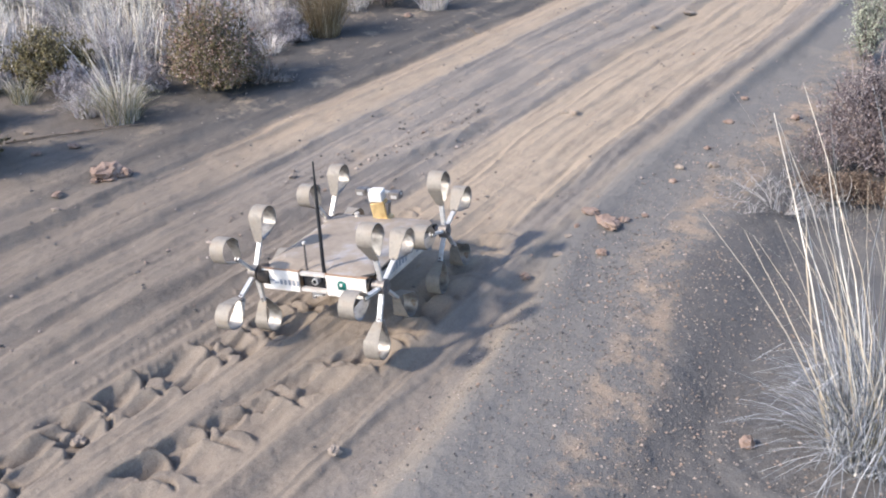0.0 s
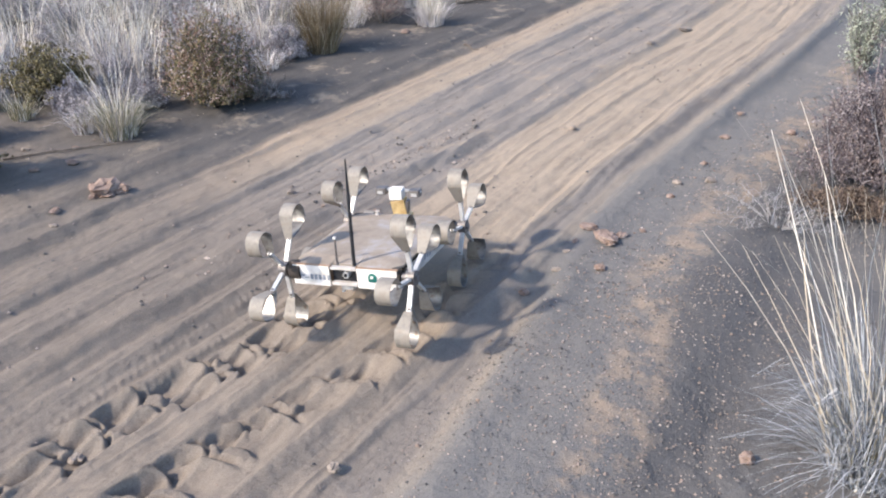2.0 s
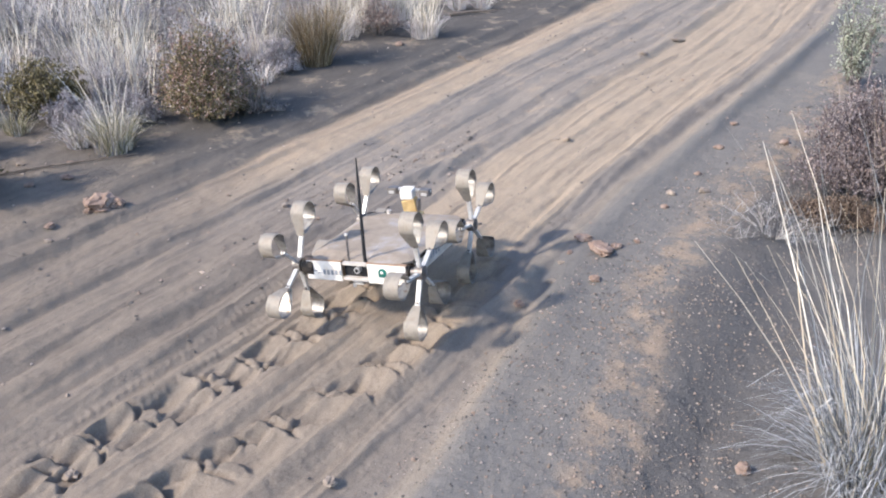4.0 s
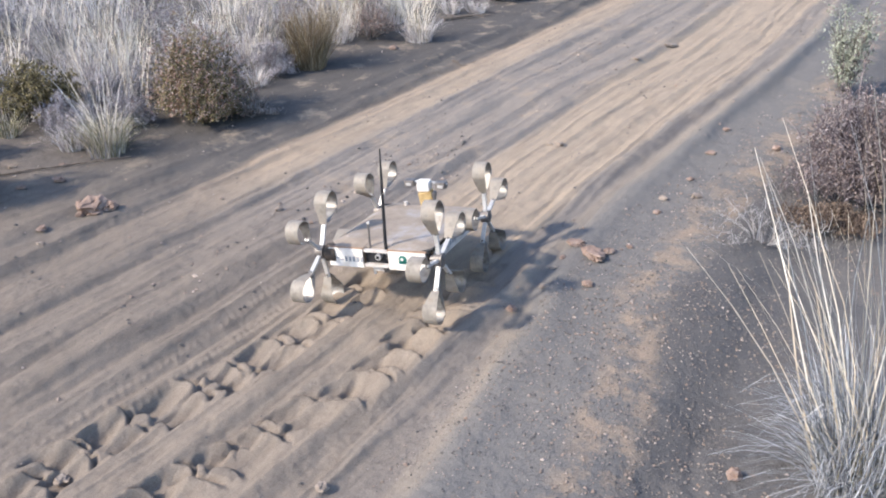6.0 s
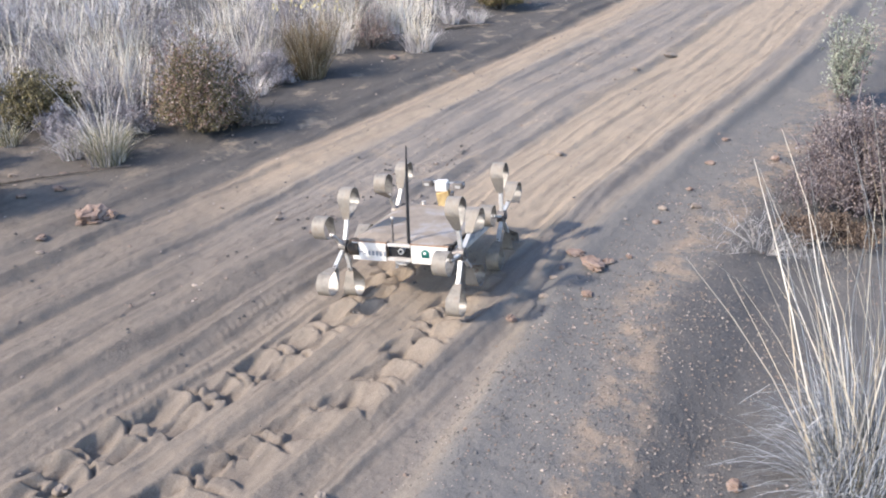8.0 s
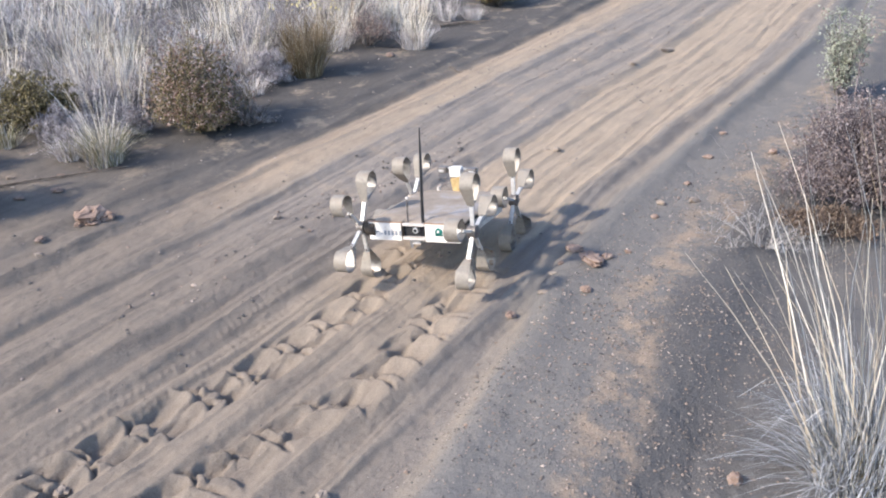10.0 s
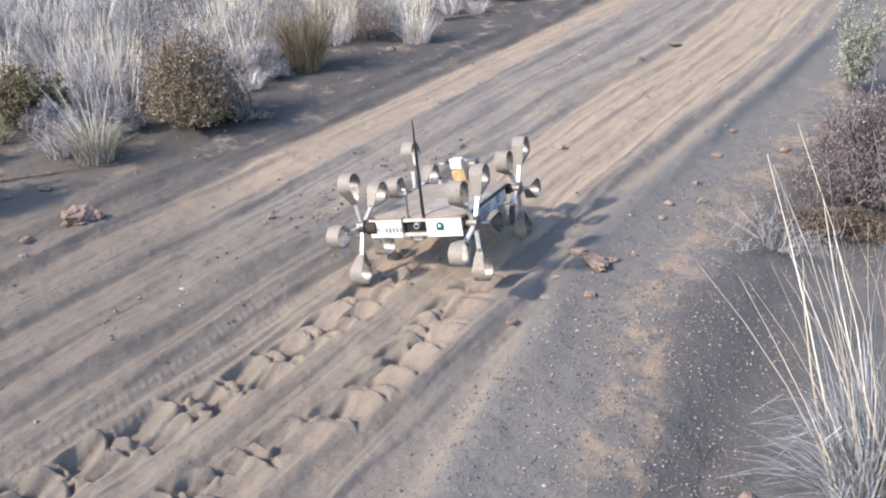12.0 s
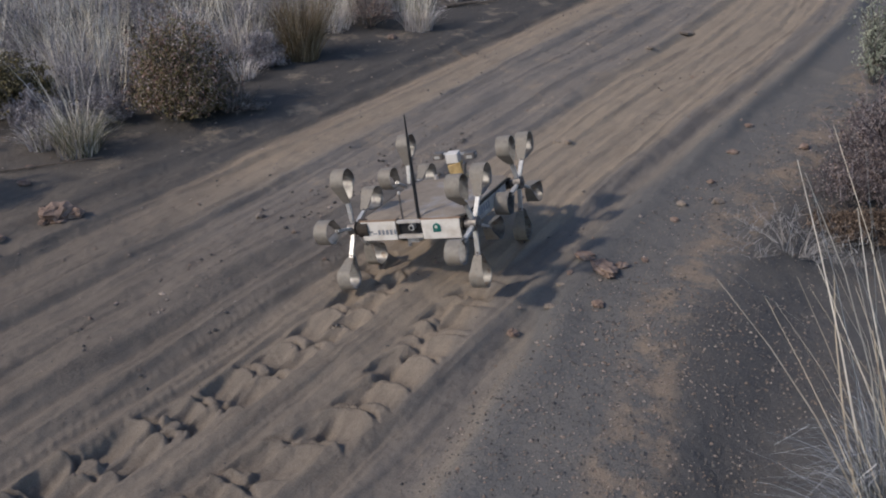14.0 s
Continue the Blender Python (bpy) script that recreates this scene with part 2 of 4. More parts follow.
def box(bm, size, at=(0, 0, 0), turn=None, bevel=0.0):
    m = Matrix.Translation(at) @ (turn or Matrix()) @ Matrix.Diagonal((*size, 1))
    geo = bmesh.ops.create_cube(bm, size=1.0, matrix=m)
    if bevel:
        edges = list({e for v in geo["verts"] for e in v.link_edges})
        bmesh.ops.bevel(bm, geom=edges, offset=bevel, segments=2, profile=0.7, affect="EDGES")
    return bm


def rod(bm, a, b, r1, r2=None, segments=10):
    a, b = Vector(a), Vector(b)
    d = b - a
    m = Matrix.Translation((a + b) / 2) @ d.to_track_quat("Z", "Y").to_matrix().to_4x4()
    bmesh.ops.create_cone(bm, cap_ends=True, segments=segments, radius1=r1, radius2=r1 if r2 is None else r2, depth=d.length, matrix=m)
    return bm


def from_arrays(name, verts, faces, material, parent=None, smooth=False):
    me = bpy.data.meshes.new(name)
    me.from_pydata([tuple(v) for v in verts], [], [tuple(f) for f in faces])
    me.materials.append(material)
    if smooth:
        me.polygons.foreach_set("use_smooth", np.ones(len(me.polygons), dtype=bool))
    ob = new(name, me)
    ob.parent = parent
    return ob


# ---- the ground: one sheet from the track to the horizon ----
TABLE = np.random.RandomState(7).rand(256, 256)


def vnoise(x, y):
    """Smooth value noise, -1 to 1."""
    xi, yi = np.floor(x).astype(int), np.floor(y).astype(int)
    fx, fy = x - xi, y - yi
    fx, fy = fx * fx * (3 - 2 * fx), fy * fy * (3 - 2 * fy)
    a, b = TABLE[xi % 256, yi % 256], TABLE[(xi + 1) % 256, yi % 256]
    c, d = TABLE[xi % 256, (yi + 1) % 256], TABLE[(xi + 1) % 256, (yi + 1) % 256]
    return 2 * (a * (1 - fx) * (1 - fy) + b * fx * (1 - fy) + c * (1 - fx) * fy + d * fx * fy) - 1


def sigmoid(x):
    return 1 / (1 + np.exp(-np.clip(x, -40, 40)))


# ridges and grooves along the track: place across it, half width, height
RUTS = ((-4.30, 0.09, -0.050), (-4.16, 0.045, 0.022), (-4.05, 0.04, -0.022), (-3.93, 0.05, 0.026), (-3.80, 0.045, -0.024), (-3.69, 0.035, 0.016), (-3.58, 0.07, 0.052), (-3.44, 0.055, -0.046),
        (-3.31, 0.06, 0.046), (-3.17, 0.055, -0.050), (-3.06, 0.035, 0.030), (-2.98, 0.028, -0.022), (-2.90, 0.03, 0.022), (-2.83, 0.025, -0.012), (-2.70, 0.12, -0.028),
        (-2.47, 0.08, 0.036), (-2.37, 0.025, -0.016), (-2.31, 0.02, 0.008), (-2.18, 0.12, -0.016), (-1.96, 0.06, 0.042), (-1.86, 0.03, -0.020))
rnd = random.Random(4)
# thin tyre and drag lines: place across, half width, height, start, length
THIN = [(rnd.uniform(-4.35, -1.8), rnd.uniform(0.010, 0.024), rnd.choice((-1, 1)) * rnd.uniform(0.006, 0.014), rnd.uniform(0, 10), rnd.uniform(1.5, 5)) for _ in range(64)]
# scooped prints of the wheels' legs: start, length, place across, half width, height, skew
PRINTS = []


def left_row(u):
    return -2.86 + 0.25 * min(max(u - 1.65, 0), 0.8) - 0.25 * max(u - 3.2, 0)


def right_row(u):
    return -2.33 + 0.26 * min(max(u - 1.75, 0), 0.85) - 0.11 * max(u - 2.6, 0)


for row, aside, u0, u1, wide in ((left_row, 0.0, 0.8, 3.65, 0.080), (left_row, 0.125, 1.0, 3.5, 0.065), (right_row, 0.080, 1.2, 3.6, 0.120), (right_row, -0.030, 1.5, 3.5, 0.06)):
    u = u0
    while u < u1:
        long = rnd.uniform(0.13, 0.27)
        PRINTS.append((u, long, row(u) + aside + rnd.uniform(-0.022, 0.022), wide * rnd.uniform(0.75, 1.2), rnd.uniform(0.034, 0.058), rnd.uniform(-0.05, 0.02)))
        u += long * rnd.uniform(0.95, 1.35)

# steps along the track, high side to the verge: u and v of two places on the line, width, fall, breadth of the ridge, first and last u
SCARPS = ((2.0, -4.60, 6.0, -4.58, 0.020, 0.024, 0.15, -5.0, 14.0), (2.3, -4.36, 9.0, -4.40, 0.015, 0.026, 0.30, -5.0, 14.0), (3.0, -4.33, 5.0, -4.18, 0.012, 0.016, 0.06, 2.5, 7.0),
          (3.0, -3.90, 5.0, -3.81, 0.020, 0.022, 0.15, 1.0, 9.0), (1.8, -3.55, 3.4, -3.21, 0.032, 0.040, 0.13, 0.0, 3.7), (1.5, -3.32, 3.4, -3.16, 0.034, 0.046, 0.12, 0.0, 4.6),
          (2.4, -3.50, 5.8, -2.96, 0.026, 0.036, 0.14, 3.0, 13.0), (1.5, -3.10, 2.6, -3.00, 0.030, 0.036, 0.20, 0.0, 4.3), (1.8, -2.96, 3.4, -2.95, 0.010, 0.016, 0.05, 0.0, 4.5),
          (1.9, -2.85, 3.4, -2.81, 0.010, 0.018, 0.05, 0.0, 4.3), (1.5, -2.42, 3.0, -2.38, 0.014, 0.014, 0.07, 0.0, 4.0), (2.0, -1.97, 3.0, -1.92, 0.030, 0.060, 0.10, 0.0, 4.2),
          (2.4, -1.78, 3.2, -1.86, 0.010, 0.014, 0.05, 1.4, 3.6), (5.7, -2.02, 10.2, -1.74, 0.028, 0.032, 0.12, 5.0, 14.0), (6.0, -1.70, 10.0, -1.62, 0.030, 0.042, 0.12, 5.6, 14.0),
          (6.0, -3.52, 10.0, -3.46, 0.030, 0.026, 0.20, 5.0, 14.0), (4.5, -2.62, 10.0, -2.46, 0.016, 0.016, 0.12, 4.4, 13.0), (4.5, -2.36, 10.0, -2.22, 0.012, 0.012, 0.10, 4.6, 13.0),
          (5.0, -3.24, 10.0, -3.20, 0.020, 0.018, 0.10, 4.6, 12.0), (4.2, -2.12, 6.0, -1.96, 0.020, 0.018, 0.10, 3.9, 6.4))


def height(x, y):
    x, y = np.asarray(x, float), np.asarray(y, float)
    far = np.where(y > 14, 14 + 12 * (1 - np.exp(-np.maximum(y - 14, 0) / 12)), y)
    far = np.where(y < 2, 1 + np.exp(-np.maximum(2 - y, 0)), far)
    z = 0.19 * (far - 4.4)
    u, v = RS * x + RC * y, RC * x - RS * y
    w = v + 0.10 * vnoise(u * 0.33 + 9, v * 0.4) + 0.025 * vnoise(u * 1.4 + 3, v * 1.1)
    near = np.exp(-np.maximum(np.hypot(x, y - 5) - 12, 0) / 6)
    h = np.zeros_like(z)
    for k, (at, wide, tall) in enumerate(RUTS):
        swell = 0.75 + 0.55 * vnoise(u * 0.8 + 17 * k, v * 0.2 + k)
        h += 0.22 * tall * swell * np.exp(-((w - at) / wide) ** 2)
    q = v + 0.035 * vnoise(u * 0.9 + 9, v * 0.6) + 0.012 * vnoise(u * 3.1 + 3, v * 2.1) + 0.005 * vnoise(u * 11, v * 11)
    for k, (u0, v0, u1, v1, wide, fall, broad, first, last) in enumerate(SCARPS):
        s = q - np.interp(u, (u0, u1), (v0, v1))
        swell = (0.85 + 0.45 * vnoise(u * 0.9 + 23 * k, v * 0.3 + k)) * sigmoid((u - first) / 0.15) * sigmoid((last - u) / 0.15)
        h += 1.55 * fall * swell * (sigmoid(-s / wide) * np.exp(-np.maximum(-s, 0) / broad) - 0.45 * sigmoid(s / wide) * np.exp(-np.maximum(s, 0) / (0.7 * broad)))
    h += 0.035 * sigmoid((-4.50 - w) / 0.06) + 0.06 * np.clip(w + 2.5, -0.4, 0.45)
    edge = -1.65 + 0.12 * np.maximum(3.1 - u, 0) - 0.20 * sigmoid((u - 3.5) / 0.12) + 0.08 * sigmoid((u - 4.8) / 0.3)
    h += 0.045 * sigmoid((w - edge) / 0.05) + 0.025 * np.exp(-((w - edge - 0.08) / 0.10) ** 2) + 0.03 * np.exp(-((w + 1.18) / 0.28) ** 2)
    h -= 0.090 * sigmoid((w + 0.84) / 0.06) * np.exp(-np.maximum(u - 4.5, 0) / 0.5)
    ring = np.hypot(u - 3.0, v + 0.42)
    h -= 0.007 * np.exp(-((ring - 0.34) / 0.035) ** 2) - 0.004 * np.exp(-((ring - 0.26) / 0.035) ** 2)
    rise = 0.25 * sigmoid((w - 0.7) / 0.35)
    # far to the side and behind only the broad forms go on
    reach = np.clip(np.abs(y) * 0.62 + 0.9, 1.5, 10.8)
    aside = sigmoid((1.06 - np.abs(x) / reach) / 0.02) * sigmoid((y - 0.6) / 0.08)
    broad = h * sigmoid((1.9 - np.abs(x) / reach) / 0.14) * sigmoid((y + 4) / 0.5)
    h = h + (0.0042 * vnoise(u * 0.45, v * 13 + 4) + 0.004 * vnoise(u * 0.9 + 40, v * 27) + 0.003 * vnoise(u * 1.6 + 9, v * 52)) * sigmoid((-1.75 - w) / 0.1) * sigmoid((w + 4.6) / 0.1)
    h += 0.011 * vnoise(x * 2.1, y * 2.1) + 0.005 * vnoise(x * 6.3 + 5, y * 6.3) + 0.0030 * vnoise(x * 17, y * 17 + 8) + 0.0018 * vnoise(x * 41, y * 41)
    for at, wide, tall, start, long in THIN:
        q = at + 0.05 * vnoise(u * 0.5 + at * 9, u * 0 + 2)
        h += 0.7 * tall * np.exp(-((w - q) / wide) ** 2) * sigmoid((u - start) / 0.2) * sigmoid((start + long - u) / 0.2)
    for at in (-2.98, -2.86):
        h += 0.0017 * np.sin(u * 150 + 2 * (v - at) / 0.03) * np.exp(-((w - at) / 0.028) ** 2) * sigmoid((u - 1.5) / 0.1) * sigmoid((5.2 - u) / 0.2)
    ragged, ragged2 = 0.012 * vnoise(x * 9 + 3, y * 9), 0.010 * vnoise(x * 9, y * 9 + 7)
    for pu, long, pv, b, tall, skew in PRINTS:
        c = (v - pv + ragged2) / b
        f = (u - pu + ragged + 0.050 * c * c + skew * c) / long
        inside = (f > 0) & (f < 1.12) & (np.abs(c) < 1)
        ramp = np.clip((f - 0.34) / 0.54, 0, 1) ** 1.1 * np.clip((1.04 - f) / 0.11, 0, 1)
        pan = np.clip((c + 1) / 0.18, 0, 1) * np.clip((1 - c) / 0.70, 0, 1) * (1 - 0.3 * c * c) * np.clip(f / 0.10, 0, 1) * np.clip((1.12 - f) / 0.10, 0, 1)
        h += np.where(inside, tall * pan * (1.02 * ramp * (1 - 0.25 * c) - 0.84), 0)
    return z + near * (rise + broad + aside * (h - broad))


def ground_at(x, y):
    return float(height(np.array([x]), np.array([y]))[0])


def build_ground():
    ys = list(1.7 * (16 / 1.7) ** (np.arange(791) / 790))
    ys = [-300, -150, -70, -30, -14, -8] + list(np.linspace(-6, 1.68, 110)) + ys + [17.5, 20, 24, 30, 40, 60, 90, 140, 220, 350, 600]
    side = np.linspace(1.02, 2.5, 62)
    cols = np.concatenate([[-60, -30, -15, -8, -4.5, -3], -side[::-1], np.linspace(-1, 1, 740), side, [3, 4.5, 8, 15, 30, 60]])
    ys = np.array(ys)
    half = np.clip(np.abs(ys) * 0.62 + 0.9, 1.5, 10.8)
    X = half[:, None] * cols[None, :]
    Y = np.repeat(ys[:, None], len(cols), 1)
    Z = height(X, Y)
    n, m = X.shape
    me = bpy.data.meshes.new("ground")
    me.vertices.add(n * m)
    me.vertices.foreach_set("co", np.stack([X, Y, Z], -1).astype(np.float32).ravel())
    i = (np.arange(n - 1)[:, None] * m + np.arange(m - 1)[None, :]).ravel()
    quads = np.stack([i, i + 1, i + m + 1, i + m], -1).astype(np.int32)
    me.loops.add(quads.size)
    me.loops.foreach_set("vertex_index", quads.ravel())
    me.polygons.add(len(quads))
    me.polygons.foreach_set("loop_start", np.arange(0, quads.size, 4, dtype=np.int32))
    me.polygons.foreach_set("use_smooth", np.ones(len(quads), dtype=bool))
    me.update(calc_edges=True)
    me.materials.append(SAND)
    return tagged(new("ground", me), "rutted tan sand and grey cinder dirt track with wheel prints", "ground", kind="structure")


build_ground()

# ---- stones ----
def rock(name, size, at, seed, material, label, squash=0.65, category="stone"):
    bm = bmesh.new()
    bmesh.ops.create_icosphere(bm, subdivisions=3, radius=0.5)
    off = Vector((seed * 3.7, seed * 1.3, seed * 2.1))
    for v in bm.verts:
        d = v.co.normalized()
        r = 1 + 0.45 * noise.noise(d * 1.6 + off) + 0.34 * noise.noise(d * 3.9 + off) + 0.24 * noise.noise(d * 8.5 + off)
        v.co = Vector((d.x * size[0], d.y * size[1], d.z * size[2] * squash)) * 0.5 * r
    ob = mesh_object(name, bm, material)
    ob.matrix_world = pose(at[0], at[1], ground_at(*at) + size[2] * 0.16, 0, 0, seed * 47 % 360)
    return tagged(ob, label, category, "stones on the track")


STONES = ((-2.15, 4.98, 0.17, 0.13, 0.19, 1), (-2.06, 5.01, 0.09, 0.08, 0.10, 1), (-2.24, 5.02, 0.09, 0.07, 0.07, 1), (-2.13, 4.93, 0.08, 0.06, 0.05, 1), (-2.21, 4.92, 0.06, 0.05, 0.05, 1), (0.83, 4.32, 0.21, 0.10, 0.075, 1), (0.75, 4.44, 0.10, 0.08, 0.05, 1), (0.92, 4.36, 0.07, 0.05, 0.05, 1), (0.35, 3.86, 0.055, 0.045, 0.055, 1), (0.75, 4.02, 0.065, 0.05, 0.05, 1),
          (0.53, 4.02, 0.055, 0.035, 0.035, 0), (1.59, 5.04, 0.07, 0.05, 0.055, 0), (2.35, 5.78, 0.07, 0.06, 0.06, 1), (0.87, 6.08, 0.06, 0.05, 0.05, 0), (0.80, 6.14, 0.05, 0.04, 0.03, 0),
          (2.38, 8.90, 0.17, 0.09, 0.08, 0), (1.90, 8.30, 0.10, 0.07, 0.05, 0), (-0.44, 2.65, 0.05, 0.045, 0.05, 0), (-1.47, 2.80, 0.06, 0.05, 0.05, 0), (1.13, 2.78, 0.065, 0.055, 0.07, 1),
          (-0.49, 8.60, 0.13, 0.08, 0.07, 1), (1.38, 5.02, 0.055, 0.045, 0.045, 0), (1.88, 5.74, 0.06, 0.05, 0.045, 1), (2.14, 6.24, 0.06, 0.05, 0.04, 1), (-2.36, 4.72, 0.08, 0.05, 0.05, 1),
          (-2.55, 5.42, 0.09, 0.06, 0.06, 1), (-2.75, 5.30, 0.07, 0.05, 0.04, 1), (-1.02, 5.05, 0.05, 0.04, 0.05, 0), (1.30, 4.85, 0.05, 0.045, 0.04, 1), (-2.3, 4.55, 0.05, 0.04, 0.03, 0),
          (0.60, 4.20, 0.04, 0.03, 0.03, 0), (0.66, 4.30, 0.045, 0.03, 0.03, 1), (1.05, 4.42, 0.04, 0.03, 0.03, 1), (-2.95, 5.62, 0.06, 0.04, 0.04, 0), (-2.62, 5.66, 0.05, 0.04, 0.04, 1), (1.62, 5.3, 0.05, 0.04, 0.04, 1))
for i, (x, y, a, b, c, red) in enumerate(STONES):
    rock("stone", (a, b, c), (x, y), i + 1, ROCK if red else GREYROCK,
         "rough reddish cinder stone lying on the sand" if red else "small grey-brown stone lying on the sand")


def scatter_gravel(name, spots, label):
    """Small faceted stones, all in one mesh."""
    r = random.Random(11)
    verts, faces = [], []
    base = [(1, 0, 0), (0, 1, 0), (-1, 0, 0), (0, -1, 0), (0, 0, 1), (0, 0, -1)]
    tri = [(0, 1, 4), (1, 2, 4), (2, 3, 4), (3, 0, 4), (1, 0, 5), (2, 1, 5), (3, 2, 5), (0, 3, 5)]
    zs = height(np.array([s[0] for s in spots]), np.array([s[1] for s in spots]))
    for (x, y, s), z in zip(spots, zs):
        n, turn = len(verts), r.uniform(0, 6.28)
        c, d = math.cos(turn), math.sin(turn)
        for p in base:
            q = [p[k] * s * r.uniform(0.6, 1.25) for k in range(3)]
            verts.append((x + q[0] * c - q[1] * d, y + q[0] * d + q[1] * c, z + s * 0.25 + q[2] * 0.7))
        faces += [(n + a, n + b, n + c2) for a, b, c2 in tri]
    return tagged(from_arrays(name, verts, faces, GRAVEL), label, "gravel", kind="stuff")


def gravel_spots():
    r = random.Random(5)
    out = []
    while len(out) < 11000:                       # cinder bank beside the track
        u, v = r.uniform(1.2, 7.5), r.triangular(-1.75, 0.7, -0.9)
        x, y = RS * u + RC * v, RC * u - RS * v
        if float(vnoise(np.array([x * 3.1]), np.array([y * 3.1]))[0]) + r.uniform(-0.7, 0.7) > 0.0:
            out.append((x, y, min(0.0095, 0.0024 * (1.0 + r.expovariate(0.95)))))
    for _ in range(5200):                        # coarser pebbles on the bank's top and slope
        u, v = r.triangular(1.6, 6.0, 3.0), r.uniform(-1.72, -0.62)
        out.append((RS * u + RC * v, RC * u - RS * v, min(0.011, r.uniform(0.0026, 0.0046) * (1 + r.expovariate(3.0)))))
    for at, n in ((-3.32, 260), (-3.56, 160), (-3.05, 120), (-2.47, 70)):   # clods along the ridges
        for _ in range(n):
            u, v = r.triangular(2.0, 8.5, 4.5), at + r.gauss(0, 0.045)
            if float(vnoise(np.array([u * 1.3 + at]), np.array([3.0]))[0]) > -0.25:
                out.append((RS * u + RC * v, RC * u - RS * v, min(0.02, 0.004 * (1 + r.expovariate(0.9)))))
    for _ in range(2300):                        # the track and the far bank
        u, v = r.uniform(0.8, 12), r.uniform(-6.0, -1.7)
        if -2.95 < v < -1.9 and r.random() < 0.7:
            continue
        out.append((RS * u + RC * v, RC * u - RS * v, min(0.014, 0.0030 * (1 + r.expovariate(1.0)) * (1 + u * 0.05))))
    return out


scatter_gravel("gravel", gravel_spots(), "scattered dark and reddish cinder gravel on the bank")


# ---- plants ----
def ribbons(list_of, width_top=0.25):
    """Thin tapered blades as quads; each is (root, tip, sag, width, side)."""
    verts, faces = [], []
    for root, tip, sag, w, turn in list_of:
        n = len(verts)
        root, tip = np.array(root), np.array(tip)
        reach = 0.07 * float(np.linalg.norm(tip - root)) * math.sin(turn * 37.0)
        bend = (reach * math.cos(turn * 11), reach * math.sin(turn * 11))
        side = np.array((math.cos(turn), math.sin(turn), 0.0)) * w / 2
        for k in range(5):
            f = k / 4
            p = root + (tip - root) * np.array((f ** 1.5, f ** 1.5, f)) + np.array((bend[0], bend[1], sag)) * (4 * f * (1 - f))
            s = side * (1 - (1 - width_top) * f)
            verts += [p - s, p + s]
        for k in range(4):
            a = n + 2 * k
            faces.append((a, a + 1, a + 3, a + 2))
    return verts, faces


def blades(r, count, tall, spread, root, width, lean=0.0, lean_to=0.0, droop=0.3):
    out = []
    for _ in range(count):
        a, q = r.uniform(0, 6.283), math.sqrt(r.random()) * root
        h = tall * r.uniform(0.55, 1.05)
        out_by = spread * r.uniform(0.15, 1.0)
        da = a + r.gauss(0, 0.75)
        x, y = q * math.cos(a), q * math.sin(a)
        tip = (x + out_by * math.cos(da) + lean * math.cos(lean_to), y + out_by * math.sin(da) + lean * math.sin(lean_to), h * (1 - 0.45 * out_by / max(tall, 0.01)))
        out.append(((x, y, -0.02), tip, h * droop * r.uniform(0.1, 0.6) * out_by / max(spread, 0.01), width * r.uniform(0.6, 1.3), r.uniform(0, 3.14)))
    return out


def tuft(at, seed, layers, label, group="grass tufts", name="grass_tuft"):
    """layers: (part name, material, blades arguments)."""
    r = random.Random(seed)
    e = new(name)
    for pname, material, args in layers:
        verts, faces = ribbons(blades(r, *args))
        from_arrays(pname, verts, faces, material, e)
    e.matrix_world = pose(at[0], at[1], ground_at(*at))
    return tagged(e, label, "grass", group)


def specks(r, centres, size, flat=1.0):
    """Little four-faced tufts, for leaves and seed heads."""
    verts, faces = [], []
    for c in centres:
        n = len(verts)
        s = size * r.uniform(0.5, 1.4)
        d = Vector((r.gauss(0, 1), r.gauss(0, 1), r.gauss(0, 1) + 0.4)).normalized()
        e = d.orthogonal().normalized()
        f = d.cross(e)
        for p in (d * s * flat, e * s * 0.6 - d * s * 0.3, (-e * 0.5 + f) * s * 0.55 - d * s * 0.3, (-e * 0.5 - f) * s * 0.55 - d * s * 0.3):
            verts.append((c[0] + p.x, c[1] + p.y, c[2] + p.z))
        faces += [(n, n + 1, n + 2), (n, n + 2, n + 3), (n, n + 3, n + 1), (n + 1, n + 3, n + 2)]
    return verts, faces


LEAFY = ("sage_bush", "broom_shrub", "flowering_shrub")


